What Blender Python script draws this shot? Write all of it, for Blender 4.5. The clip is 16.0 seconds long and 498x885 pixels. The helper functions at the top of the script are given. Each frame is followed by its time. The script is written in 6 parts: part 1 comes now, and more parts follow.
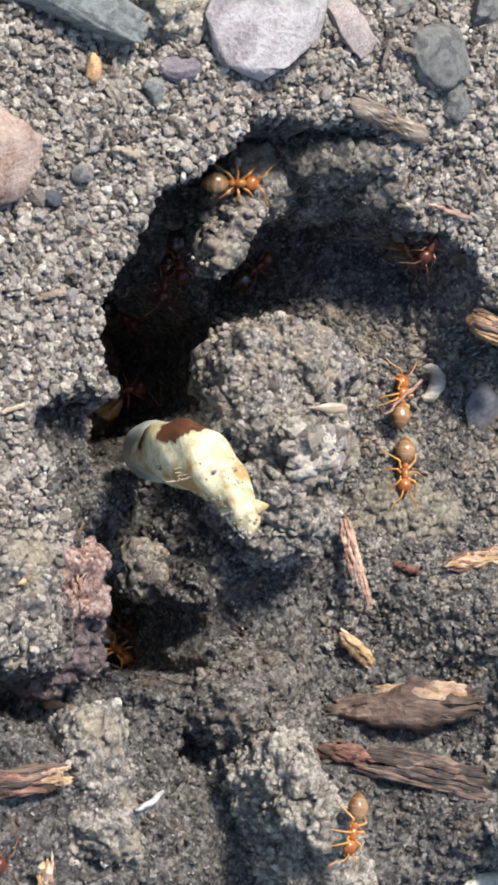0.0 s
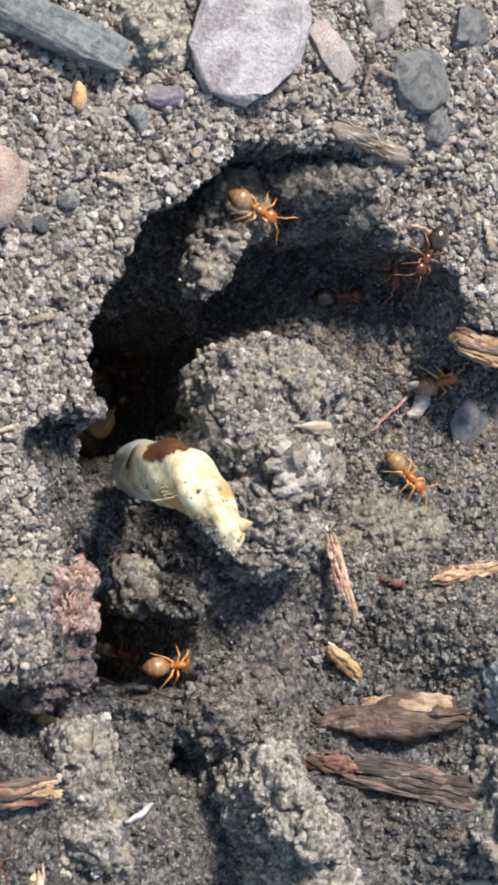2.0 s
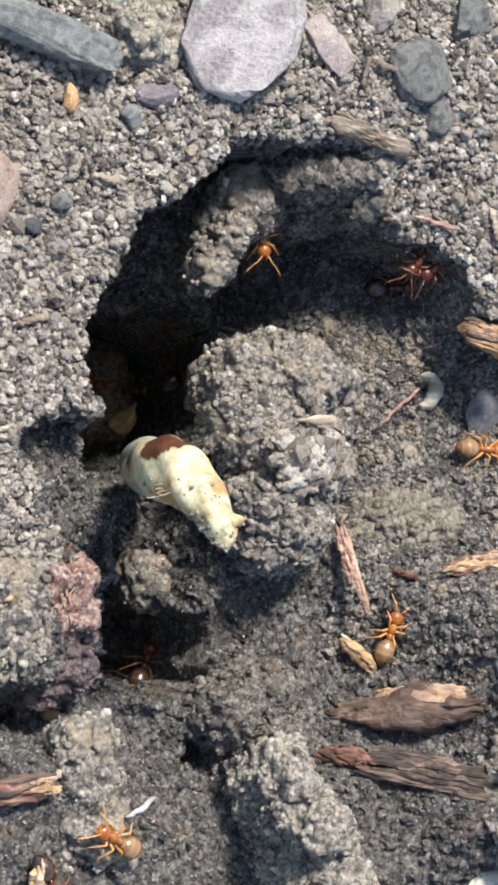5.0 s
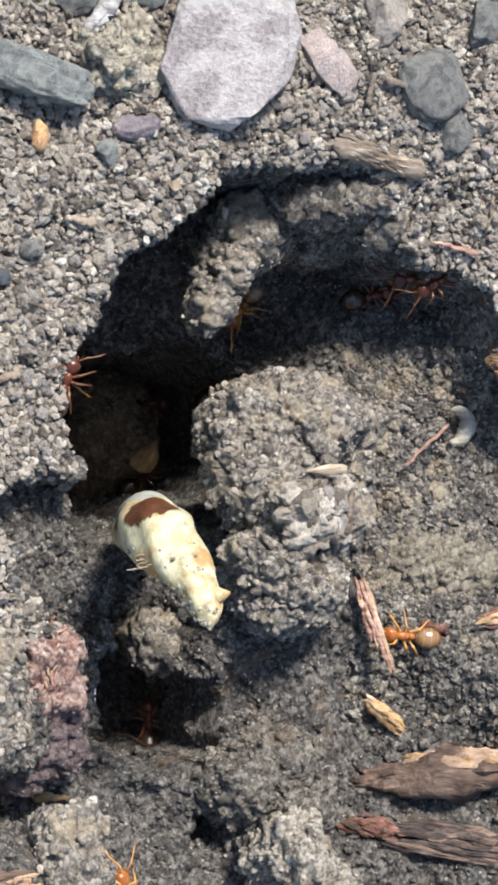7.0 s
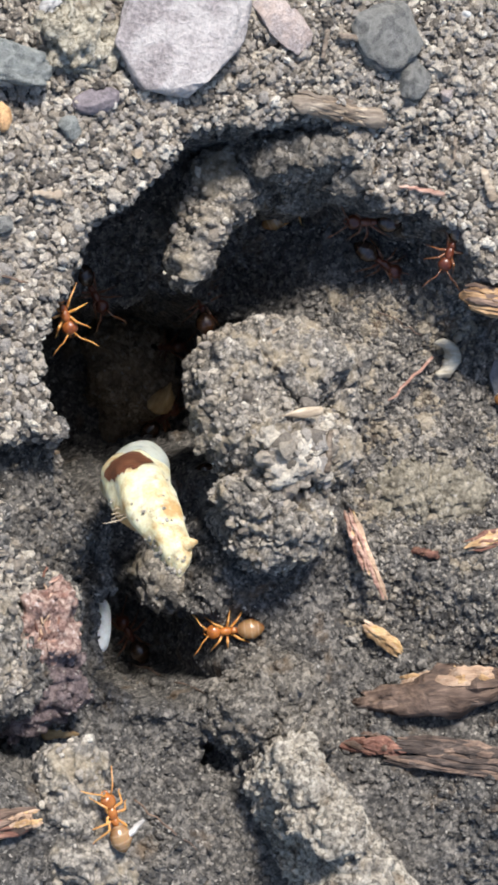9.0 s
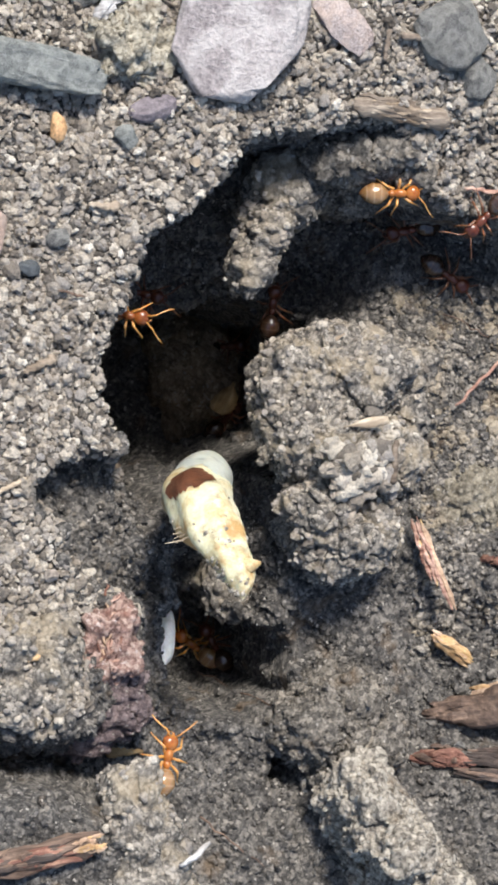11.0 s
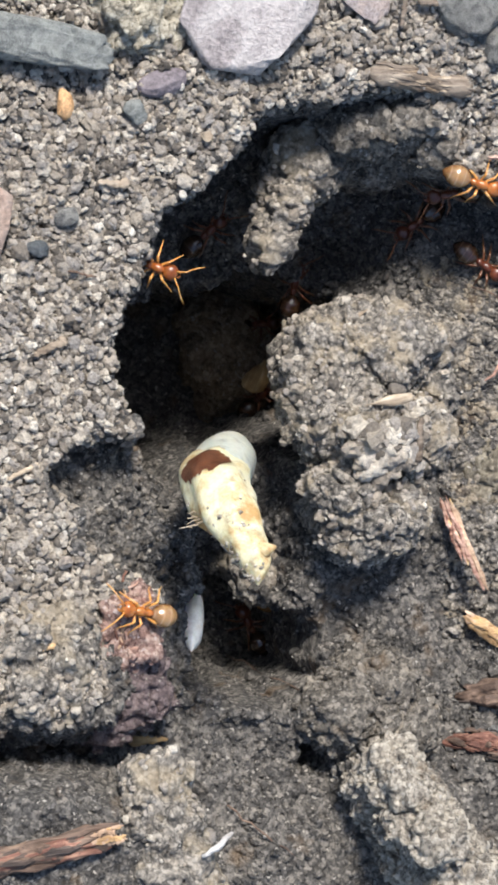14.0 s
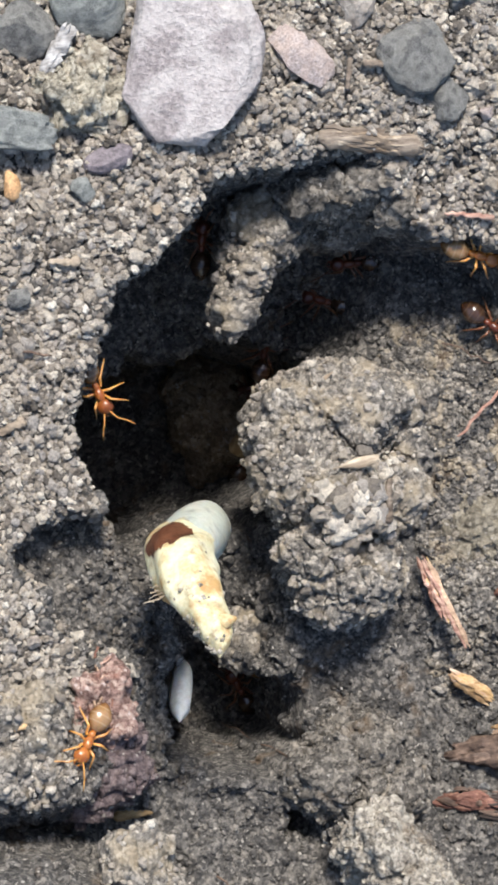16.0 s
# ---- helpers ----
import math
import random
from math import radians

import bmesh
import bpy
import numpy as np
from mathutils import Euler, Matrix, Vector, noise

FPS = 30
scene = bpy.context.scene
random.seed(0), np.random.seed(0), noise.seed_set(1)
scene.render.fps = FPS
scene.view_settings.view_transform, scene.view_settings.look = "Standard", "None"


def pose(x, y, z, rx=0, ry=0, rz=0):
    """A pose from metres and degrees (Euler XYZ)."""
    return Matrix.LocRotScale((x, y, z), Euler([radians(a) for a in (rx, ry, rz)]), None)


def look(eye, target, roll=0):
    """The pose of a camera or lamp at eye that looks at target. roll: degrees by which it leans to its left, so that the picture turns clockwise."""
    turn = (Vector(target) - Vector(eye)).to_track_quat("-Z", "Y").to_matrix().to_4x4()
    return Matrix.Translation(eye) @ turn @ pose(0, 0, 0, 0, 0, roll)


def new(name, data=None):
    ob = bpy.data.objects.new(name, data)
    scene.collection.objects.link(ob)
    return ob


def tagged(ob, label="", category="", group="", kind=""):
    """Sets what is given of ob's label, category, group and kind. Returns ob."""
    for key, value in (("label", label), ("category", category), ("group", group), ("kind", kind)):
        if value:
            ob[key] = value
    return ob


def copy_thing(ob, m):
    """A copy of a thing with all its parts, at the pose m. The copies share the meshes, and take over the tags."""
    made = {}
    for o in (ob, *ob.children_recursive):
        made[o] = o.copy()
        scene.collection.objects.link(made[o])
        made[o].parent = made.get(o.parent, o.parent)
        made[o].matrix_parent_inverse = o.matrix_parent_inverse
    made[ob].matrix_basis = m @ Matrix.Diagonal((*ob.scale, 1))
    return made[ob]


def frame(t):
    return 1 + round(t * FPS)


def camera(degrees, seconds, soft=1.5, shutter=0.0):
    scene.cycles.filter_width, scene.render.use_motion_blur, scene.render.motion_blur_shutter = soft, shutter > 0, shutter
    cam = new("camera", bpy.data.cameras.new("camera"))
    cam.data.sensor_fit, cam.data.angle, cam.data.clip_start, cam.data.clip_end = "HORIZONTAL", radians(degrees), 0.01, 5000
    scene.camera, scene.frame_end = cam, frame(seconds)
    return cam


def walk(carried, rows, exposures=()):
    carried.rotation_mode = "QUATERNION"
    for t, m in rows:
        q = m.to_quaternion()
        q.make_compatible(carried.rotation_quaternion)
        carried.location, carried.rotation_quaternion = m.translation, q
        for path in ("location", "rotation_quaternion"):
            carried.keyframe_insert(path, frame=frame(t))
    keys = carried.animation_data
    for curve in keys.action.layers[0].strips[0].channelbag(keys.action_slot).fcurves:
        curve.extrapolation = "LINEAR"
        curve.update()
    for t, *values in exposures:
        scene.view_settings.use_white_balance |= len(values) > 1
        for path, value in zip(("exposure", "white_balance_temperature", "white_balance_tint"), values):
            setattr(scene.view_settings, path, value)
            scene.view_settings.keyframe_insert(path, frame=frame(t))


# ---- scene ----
# Everything is laid out in millimetres and brought to metres by MM.
MM = 0.001

# camera and its path
cam = camera(12.0, 16.0, soft=3.2)
walk(cam, [
    (0, pose(-0.09052, -0.02706, 0.14796, -0.947, -32.499, 5.479)),
    (0.5, pose(-0.09148, -0.02719, 0.15020, -0.988, -32.489, 5.464)),
    (1, pose(-0.09160, -0.02685, 0.15095, -0.965, -32.428, 5.379)),
    (1.5, pose(-0.09054, -0.02671, 0.15102, -0.772, -32.329, 5.159)),
    (2, pose(-0.09080, -0.02630, 0.15210, -0.444, -32.185, 4.922)),
    (2.5, pose(-0.08970, -0.02598, 0.15272, -0.463, -32.107, 4.777)),
    (3, pose(-0.08993, -0.02584, 0.15319, -0.436, -31.688, 4.715)),
    (3.5, pose(-0.08970, -0.02611, 0.15574, -0.402, -31.159, 4.601)),
    (4, pose(-0.09197, -0.02578, 0.15870, -0.526, -30.126, 4.340)),
    (4.5, pose(-0.08839, -0.02461, 0.15947, -0.276, -29.370, 4.015)),
    (4.7, pose(-0.08618, -0.02507, 0.15900, -0.176, -29.273, 3.859)),
    (6.8, pose(-0.06666, -0.01704, 0.15141, -1.061, -25.050, 2.297)),
    (7, pose(-0.06513, -0.01548, 0.15170, -1.000, -24.532, 1.976)),
    (7.5, pose(-0.06205, -0.01130, 0.15801, -1.293, -23.688, 1.034)),
    (8, pose(-0.06032, -0.01133, 0.16467, -2.213, -22.463, 0.032)),
    (8.5, pose(-0.05656, -0.01069, 0.16586, -2.334, -20.985, -0.912)),
    (9, pose(-0.05368, -0.00996, 0.16588, -2.619, -19.811, -1.758)),
    (9.5, pose(-0.05069, -0.00681, 0.16426, -2.729, -18.944, -2.418)),
    (10, pose(-0.04990, -0.00405, 0.16572, -2.735, -18.362, -2.638)),
    (10.2, pose(-0.05024, -0.00468, 0.16448, -3.043, -18.111, -2.661)),
    (12.3, pose(-0.05232, -0.00426, 0.16102, -4.267, -18.137, -2.390)),
    (12.5, pose(-0.05087, -0.00513, 0.16034, -4.107, -17.642, -2.614)),
    (13, pose(-0.04692, -0.00569, 0.15878, -4.258, -17.186, -2.993)),
    (13.5, pose(-0.04660, -0.00474, 0.15994, -4.480, -16.457, -3.266)),
    (14, pose(-0.04498, -0.00445, 0.16020, -4.346, -15.783, -3.669)),
    (14.5, pose(-0.04318, -0.00368, 0.16199, -3.875, -15.295, -4.300)),
    (15, pose(-0.04047, -0.00386, 0.16142, -3.384, -14.726, -5.100)),
    (15.5, pose(-0.03786, -0.00414, 0.16151, -2.881, -13.813, -5.941)),
    (16, pose(-0.03507, -0.00341, 0.16245, -2.567, -13.354, -6.778)),
])

# sky and one soft sun, from the far side of the hole and high up
SUN_EL, SUN_AZ = 53.0, 2.0  # degrees above the ground; from +y towards -x
world = bpy.data.worlds.new("sky")
scene.world = world
world.use_nodes = True
wn = world.node_tree.nodes
sky = wn.new("ShaderNodeTexSky")
sky.sky_type = "NISHITA"
sky.sun_disc = False
sky.sun_elevation = radians(SUN_EL)
sky.sun_rotation = radians(-SUN_AZ)
world.node_tree.links.new(sky.outputs["Color"], wn["Background"].inputs["Color"])
wn["Background"].inputs["Strength"].default_value = 0.14
sun_data = bpy.data.lights.new("sun", "SUN")
sun_data.energy, sun_data.angle, sun_data.color = 4.3, radians(11.0), (1.0, 0.948, 0.888)
sun = new("sun", sun_data)
sun_from = Vector((-math.sin(radians(SUN_AZ)) * math.cos(radians(SUN_EL)), math.cos(radians(SUN_AZ)) * math.cos(radians(SUN_EL)), math.sin(radians(SUN_EL))))
sun.matrix_world = look(sun_from, (0, 0, 0))
scene.view_settings.exposure = 0.61


# ---- materials ----
def material(name, build, rough=0.8, metal=0.0, spec=0.3):
    m = bpy.data.materials.new(name)
    m.use_nodes = True
    n, l = m.node_tree.nodes, m.node_tree.links
    b = n["Principled BSDF"]
    b.inputs["Roughness"].default_value = rough
    b.inputs["Metallic"].default_value = metal
    b.inputs["Specular IOR Level"].default_value = spec
    build(n, l, b)
    return m


def ramp(n, stops):
    r = n.new("ShaderNodeValToRGB")
    els = r.color_ramp.elements
    while len(els) < len(stops):
        els.new(0.5)
    for e, (p, c) in zip(els, stops):
        e.position, e.color = p, (*c, 1)
    return r


def noise_tex(n, l, per_mm, detail=4, rough=0.6, stretch=None):
    tc = n.new("ShaderNodeTexCoord")
    t = n.new("ShaderNodeTexNoise")
    t.inputs["Scale"].default_value = per_mm * 1000
    t.inputs["Detail"].default_value = detail
    t.inputs["Roughness"].default_value = rough
    src = tc.outputs["Object"]
    if stretch:
        mp = n.new("ShaderNodeMapping")
        mp.inputs["Scale"].default_value = stretch
        l.new(src, mp.inputs["Vector"])
        src = mp.outputs["Vector"]
    l.new(src, t.inputs["Vector"])
    return t


def bump(n, l, b, height, mm, strength=0.8):
    bp = n.new("ShaderNodeBump")
    bp.inputs["Strength"].default_value = strength
    bp.inputs["Distance"].default_value = mm * MM
    l.new(height, bp.inputs["Height"])
    l.new(bp.outputs["Normal"], b.inputs["Normal"])


def mix(n, l, fac, a, c, mode="MIX"):
    m = n.new("ShaderNodeMix")
    m.data_type, m.blend_type = "RGBA", mode
    if isinstance(fac, float):
        m.inputs[0].default_value = fac
    else:
        l.new(fac, m.inputs[0])
    for sock, v in ((m.inputs[6], a), (m.inputs[7], c)):
        if isinstance(v, tuple):
            sock.default_value = (*v, 1)
        else:
            l.new(v, sock)
    return m.outputs[2]


def soil_like(dark, mid, light, speck=(0.42, 0.39, 0.34), rust=(0.17, 0.105, 0.05), patchy=0.60):
    """Soil seen close: grains of many shades, damp and dry patches, rusty stains, a few bright mineral specks."""
    def build(n, l, b):
        big = noise_tex(n, l, 0.16, 5, 0.6)
        fine = noise_tex(n, l, 2.6, 5, 0.72)
        tc = n.new("ShaderNodeTexCoord")
        wob = n.new("ShaderNodeMix")
        wob.data_type, wob.blend_type = "RGBA", "LINEAR_LIGHT"
        wob.inputs[0].default_value = 0.00034
        l.new(tc.outputs["Object"], wob.inputs[6])
        l.new(fine.outputs["Color"], wob.inputs[7])
        shades, dist = [], []
        for scale in (2300, 5200):
            vo = n.new("ShaderNodeTexVoronoi")
            vo.inputs["Scale"].default_value = scale
            l.new(wob.outputs[2], vo.inputs["Vector"])
            sep = n.new("ShaderNodeSeparateColor")
            l.new(vo.outputs["Color"], sep.inputs["Color"])
            shades.append(sep)
            dist.append(vo)

        def calc(op, x, y, z=None):
            q = n.new("ShaderNodeMath")
            q.operation = op
            for s, v in zip(q.inputs, (x, y, z)):
                if v is None:
                    continue
                if isinstance(v, float):
                    s.default_value = v
                else:
                    l.new(v, s)
            return q.outputs[0]
        v = calc("MULTIPLY", shades[0].outputs[0], 0.34)
        v = calc("MULTIPLY_ADD", shades[1].outputs[1], 0.26, v)
        v = calc("MULTIPLY_ADD", fine.outputs["Fac"], 0.30, v)
        v = calc("MULTIPLY_ADD", big.outputs["Fac"], 0.30, v)
        v = calc("MULTIPLY_ADD", dist[0].outputs["Distance"], -0.16, v)
        r = ramp(n, [(0.28, dark), (0.5, mid), (0.76, light)])
        l.new(v, r.inputs["Fac"])
        pick = ramp(n, [(0.965, (0, 0, 0)), (0.985, (1, 1, 1))])
        l.new(shades[1].outputs[0], pick.inputs["Fac"])
        c = mix(n, l, pick.outputs["Color"], r.outputs["Color"], speck)
        rs = noise_tex(n, l, 0.33, 3, 0.5)
        rr = ramp(n, [(patchy, (0, 0, 0)), (patchy + 0.12, (0.5, 0.5, 0.5))])
        l.new(rs.outputs["Fac"], rr.inputs["Fac"])
        c = mix(n, l, rr.outputs["Color"], c, rust)
        l.new(c, b.inputs["Base Color"])
        h = calc("MULTIPLY_ADD", shades[0].outputs[2], 0.55, fine.outputs["Fac"])
        h = calc("MULTIPLY_ADD", shades[1].outputs[2], 0.35, h)
        h = calc("MULTIPLY_ADD", dist[0].outputs["Distance"], -0.3, h)
        bump(n, l, b, h, 0.3, 0.9)
    return build


SOIL = material("moist_soil", soil_like((0.037, 0.035, 0.033), (0.10, 0.094, 0.086), (0.265, 0.243, 0.212)), 0.85)


def crumb_build(n, l, b):
    info = n.new("ShaderNodeNewGeometry")
    r = ramp(n, [(0.0, (0.12, 0.106, 0.09)), (0.14, (0.27, 0.238, 0.20)), (0.3, (0.45, 0.395, 0.32)), (0.42, (0.36, 0.338, 0.315)), (0.55, (0.52, 0.455, 0.37)), (0.68, (0.42, 0.385, 0.345)), (0.82, (0.60, 0.54, 0.45)), (0.93, (0.70, 0.64, 0.54)), (1.0, (0.84, 0.79, 0.69))])
    l.new(info.outputs["Random Per Island"], r.inputs["Fac"])
    fine = noise_tex(n, l, 4.2, 5, 0.8)
    fr = ramp(n, [(0.3, (0.55, 0.54, 0.53)), (0.5, (0.95, 0.94, 0.93)), (0.7, (1.22, 1.2, 1.16))])
    l.new(fine.outputs["Fac"], fr.inputs["Fac"])
    l.new(mix(n, l, 1.0, r.outputs["Color"], fr.outputs["Color"], "MULTIPLY"), b.inputs["Base Color"])
    bump(n, l, b, fine.outputs["Fac"], 0.34, 1.0)


CRUMB = material("dry_soil_crumbs", crumb_build, 0.9, spec=0.2)


def stone_like(a, c, vein=None, per_mm=0.5, rough=0.6, spec=0.4, relief=0.12):
    def build(n, l, b):
        t = noise_tex(n, l, per_mm, 6, 0.65)
        g = noise_tex(n, l, per_mm * 6, 4, 0.7)
        r = ramp(n, [(0.3, a), (0.7, c)])
        l.new(t.outputs["Fac"], r.inputs["Fac"])
        col = r.outputs["Color"]
        gr = ramp(n, [(0.35, (0.58, 0.58, 0.58)), (0.65, (1.2, 1.2, 1.2))])
        l.new(g.outputs["Fac"], gr.inputs["Fac"])
        col = mix(n, l, 1.0, col, gr.outputs["Color"], "MULTIPLY")
        if vein:
            v = noise_tex(n, l, per_mm * 0.7, 3, 0.5)
            vr = ramp(n, [(0.42, (0, 0, 0)), (0.53, (0.42, 0.42, 0.42)), (0.64, (0.15, 0.15, 0.15))])
            l.new(v.outputs["Fac"], vr.inputs["Fac"])
            col = mix(n, l, vr.outputs["Color"], col, vein)
        l.new(col, b.inputs["Base Color"])
        bump(n, l, b, g.outputs["Fac"], relief, 0.8)
    return material("stone", build, rough, spec=spec)


def wood_like(name, a, c, e, along="x", rough=0.7, spec=0.3):
    st = {"x": (0.12, 1, 1), "y": (1, 0.12, 1), "z": (1, 1, 0.12)}[along]

    def build(n, l, b):
        t = noise_tex(n, l, 2.2, 5, 0.65, st)
        s = noise_tex(n, l, 0.35, 3, 0.5)
        r = ramp(n, [(0.3, a), (0.52, c), (0.72, e)])
        l.new(t.outputs["Fac"], r.inputs["Fac"])
        sr = ramp(n, [(0.35, (0.5, 0.47, 0.45)), (0.6, (1.1, 1.1, 1.1))])
        l.new(s.outputs["Fac"], sr.inputs["Fac"])
        l.new(mix(n, l, 1.0, r.outputs["Color"], sr.outputs["Color"], "MULTIPLY"), b.inputs["Base Color"])
        bump(n, l, b, t.outputs["Fac"], 0.25, 0.9)
    return material(name, build, rough, spec=spec)


# ---- the ground: one sheet, dug open in the middle ----
def cells(x, y, size, seed):
    """Rounded crumbs on a jittered lattice: 1 at a crumb's top, 0 in the gaps, and a random value for each crumb."""
    gx, gy = x / size, y / size
    ix, iy = np.floor(gx), np.floor(gy)
    best = np.full(x.shape, 9.0)
    rnd = np.zeros(x.shape)
    for ox in (-1, 0, 1):
        for oy in (-1, 0, 1):
            cx, cy = ix + ox, iy + oy
            a = np.sin(cx * 127.1 + cy * 311.7 + seed * 17.3) * 43758.5453
            c = np.sin(cx * 269.5 + cy * 183.3 + seed * 29.1) * 43758.5453
            a, c = a - np.floor(a), c - np.floor(c)
            d = (gx - cx - a) ** 2 + (gy - cy - c) ** 2
            near = d < best
            best = np.where(near, d, best)
            rnd = np.where(near, (a * 7.31 + c * 3.17) % 1.0, rnd)
    return np.sqrt(np.maximum(0.0, 1.0 - best / 0.75)), rnd


def waves(x, y, size, seed):
    """Smooth value noise, -1 to 1."""
    gx, gy = x / size, y / size
    ix, iy = np.floor(gx), np.floor(gy)
    fx, fy = gx - ix, gy - iy
    fx, fy = fx * fx * (3 - 2 * fx), fy * fy * (3 - 2 * fy)

    def v(cx, cy):
        s = np.sin(cx * 127.1 + cy * 311.7 + seed * 74.7) * 43758.5453
        return (s - np.floor(s)) * 2 - 1
    return (v(ix, iy) * (1 - fx) + v(ix + 1, iy) * fx) * (1 - fy) + (v(ix, iy + 1) * (1 - fx) + v(ix + 1, iy + 1) * fx) * fy


def fbm(x, y, size, seed):
    return waves(x, y, size, seed) * 0.55 + waves(x, y, size * 0.47, seed + 3) * 0.3 + waves(x, y, size * 0.21, seed + 7) * 0.15


def inside(x, y, outline):
    """Distance to an outline in millimetres, positive inside."""
    best = np.full(x.shape, 1e9)
    odd = np.zeros(x.shape, bool)
    for (ax, ay), (bx, by) in zip(outline, outline[1:] + outline[:1]):
        ex, ey = bx - ax, by - ay
        t = np.clip(((x - ax) * ex + (y - ay) * ey) / (ex * ex + ey * ey), 0, 1)
        best = np.minimum(best, (x - ax - t * ex) ** 2 + (y - ay - t * ey) ** 2)
        cross = (ay > y) != (by > y)
        odd ^= cross & (x < ex * (y - ay) / (ey if ey else 1e-9) + ax)
    return np.where(odd, 1, -1) * np.sqrt(best)


def ease(d, a, b):
    t = np.clip((d - a) / (b - a), 0, 1)
    return t * t * (3 - 2 * t)


def blended(x, y, knolls, power=3.0):
    """Gentle relief that passes near the given heights (x, y, height)."""
    top, low = 0.0, 1e-9
    for kx, ky, kz in knolls:
        w = ((x - kx) ** 2 + (y - ky) ** 2 + 6.0) ** (-power / 2)
        top, low = top + w * kz, low + w
    return top / low


PLATEAU = [(-12, 4, 0), (4, 12, 0), (18, 8, 1), (28, 2, 0), (-9, -12, 0.5), (-10, -15, 0), (-12, -17.6, 1.6), (-15, -23, 2.6), (-13, -30, 2), (-15, -27, 3), (-15, -35, 4), (-17, -34, 3.5), (-8, -29.5, 0), (-7.5, -32.5, -2), (17, 0, -1.5)]
CAVITY_FLOOR = [(7, 0, -8.5), (10, 1, -8.5), (14, 1.5, -7), (13, -2, -15), (15, -4, -17.5), (9, -3.5, -17), (12, -8, -25), (3, -4, -14), (2, -8, -21), (-2, -7, -17), (-4, -6, -15), (18, -4, -12),
                (20, -8, -11), (20, -10.5, -10), (23, -5, -9.5), (26, -9, -3.6)]
SLOPE_FLOOR = [(19, -13, -7.4), (22, -14, -7.3), (26, -14, -8.6), (18, -16, -7), (19, -23, -7.2), (27, -15, -9), (30, -22, -6), (25, -25, -6), (21, -27, -6), (14, -29.4, -4.4), (9.5, -29, -3.4)]
LOWER_FLOOR = [(19, -35, -7), (24, -31, -2), (27, -33, 5), (29, -40, 3), (27, -47, 3), (21.5, -39, -3), (25, -42, -1), (9, -33, -8.6), (10, -30.6, -4.0), (7, -30.6, -5.4), (12, -33, -7), (8, -35, -8.8),
               (5, -38, -7), (12, -36.5, -7), (5, -40.2, -2.5), (3, -40, -4), (-2, -40.4, -5), (-8, -41, -4.6), (-6, -37, -5), (-9, -41, -4), (0, -43, -5), (-1, -51, -2), (17, -50, -2)]
# the dug-out area, from the upper lip round to the left shelf and the far lower corner
DUG = [(-8.2, -18.4), (-9.0, -15.7), (-10.3, -13.2), (-9.3, -9.4), (-6.7, -6.8), (-6.0, -3.4), (-3.4, -2.8), (-1.1, -0.8), (0.4, 0.9), (1.6, 2.9),
       (4.7, 3.5), (7.8, 3.7), (10.5, 4.4), (13.6, 3.4), (15.0, 0.3), (17.7, -2.4), (20.9, -2.6), (24.0, -4.4), (26.0, -8), (31, -9), (60, -12), (60, -120),
       (-70, -120), (-70, -40), (-22, -37.4), (-13.4, -37.8), (-8.8, -35.6), (-7.0, -31), (-6.4, -27), (-8.6, -24)]
PIT = [(-10.4, -14.5), (-8.4, -12), (-5, -10.8), (-1.8, -8.8), (1.8, -9.8), (4.6, -8.6), (9, -9.6), (13.5, -11.5), (14.5, -17), (12, -21.5), (6, -22.8), (3, -23.0), (0.6, -23.4), (-3, -24.6), (-5.4, -24.0), (-7, -21.5), (-8.8, -18)]
HOLLOW = [(-4.6, -20), (2, -19.5), (6.0, -20.5), (6.2, -26), (5.4, -29.4), (4.8, -32.6), (-2, -33), (-3.6, -29.5), (-4.0, -25)]
CLOD = [(7.0, -10.6), (11.8, -9.6), (15.3, -11.5), (17.3, -16), (17.4, -19.4), (15.2, -23.3), (14.0, -28.4), (9.2, -31), (6.6, -29.5), (5.0, -24.4), (2.5, -20.4), (3.4, -16.3), (6.0, -13.9)]
LOW_PIT = [(-4.4, -31.4), (-4.8, -34.5), (-4.9, -37.5), (-1.6, -39.6), (2.6, -40.6), (5.6, -38.5), (5.2, -33.8), (0.8, -31.2)]
SHELF = [(-15.8, -20.6), (-13.8, -19.0), (-11, -18.7), (-8.6, -19.3), (-6.0, -19.6), (-4.6, -25), (-4.2, -30.6), (-6.6, -31.2), (-8.6, -29.4), (-11.4, -28.0), (-13.4, -25.4), (-14.0, -22.8)]
SHELF_FLOOR = [(-13, -20.6, -1.6), (-10, -21, -3.0), (-7, -21, -5), (-6, -27, -5), (-9, -26.5, -2.6), (-5, -30, -7.5), (-12, -24.5, -0.6)]
MOUND = [(6.0, -43.6), (10.0, -42.4), (13.0, -46), (16, -52), (17, -58), (10, -58), (7.6, -50)]
CLUMP = [(-24, -40), (-15, -41.2), (-9.0, -43.2), (-5.8, -46), (-6.4, -60), (-24, -60)]


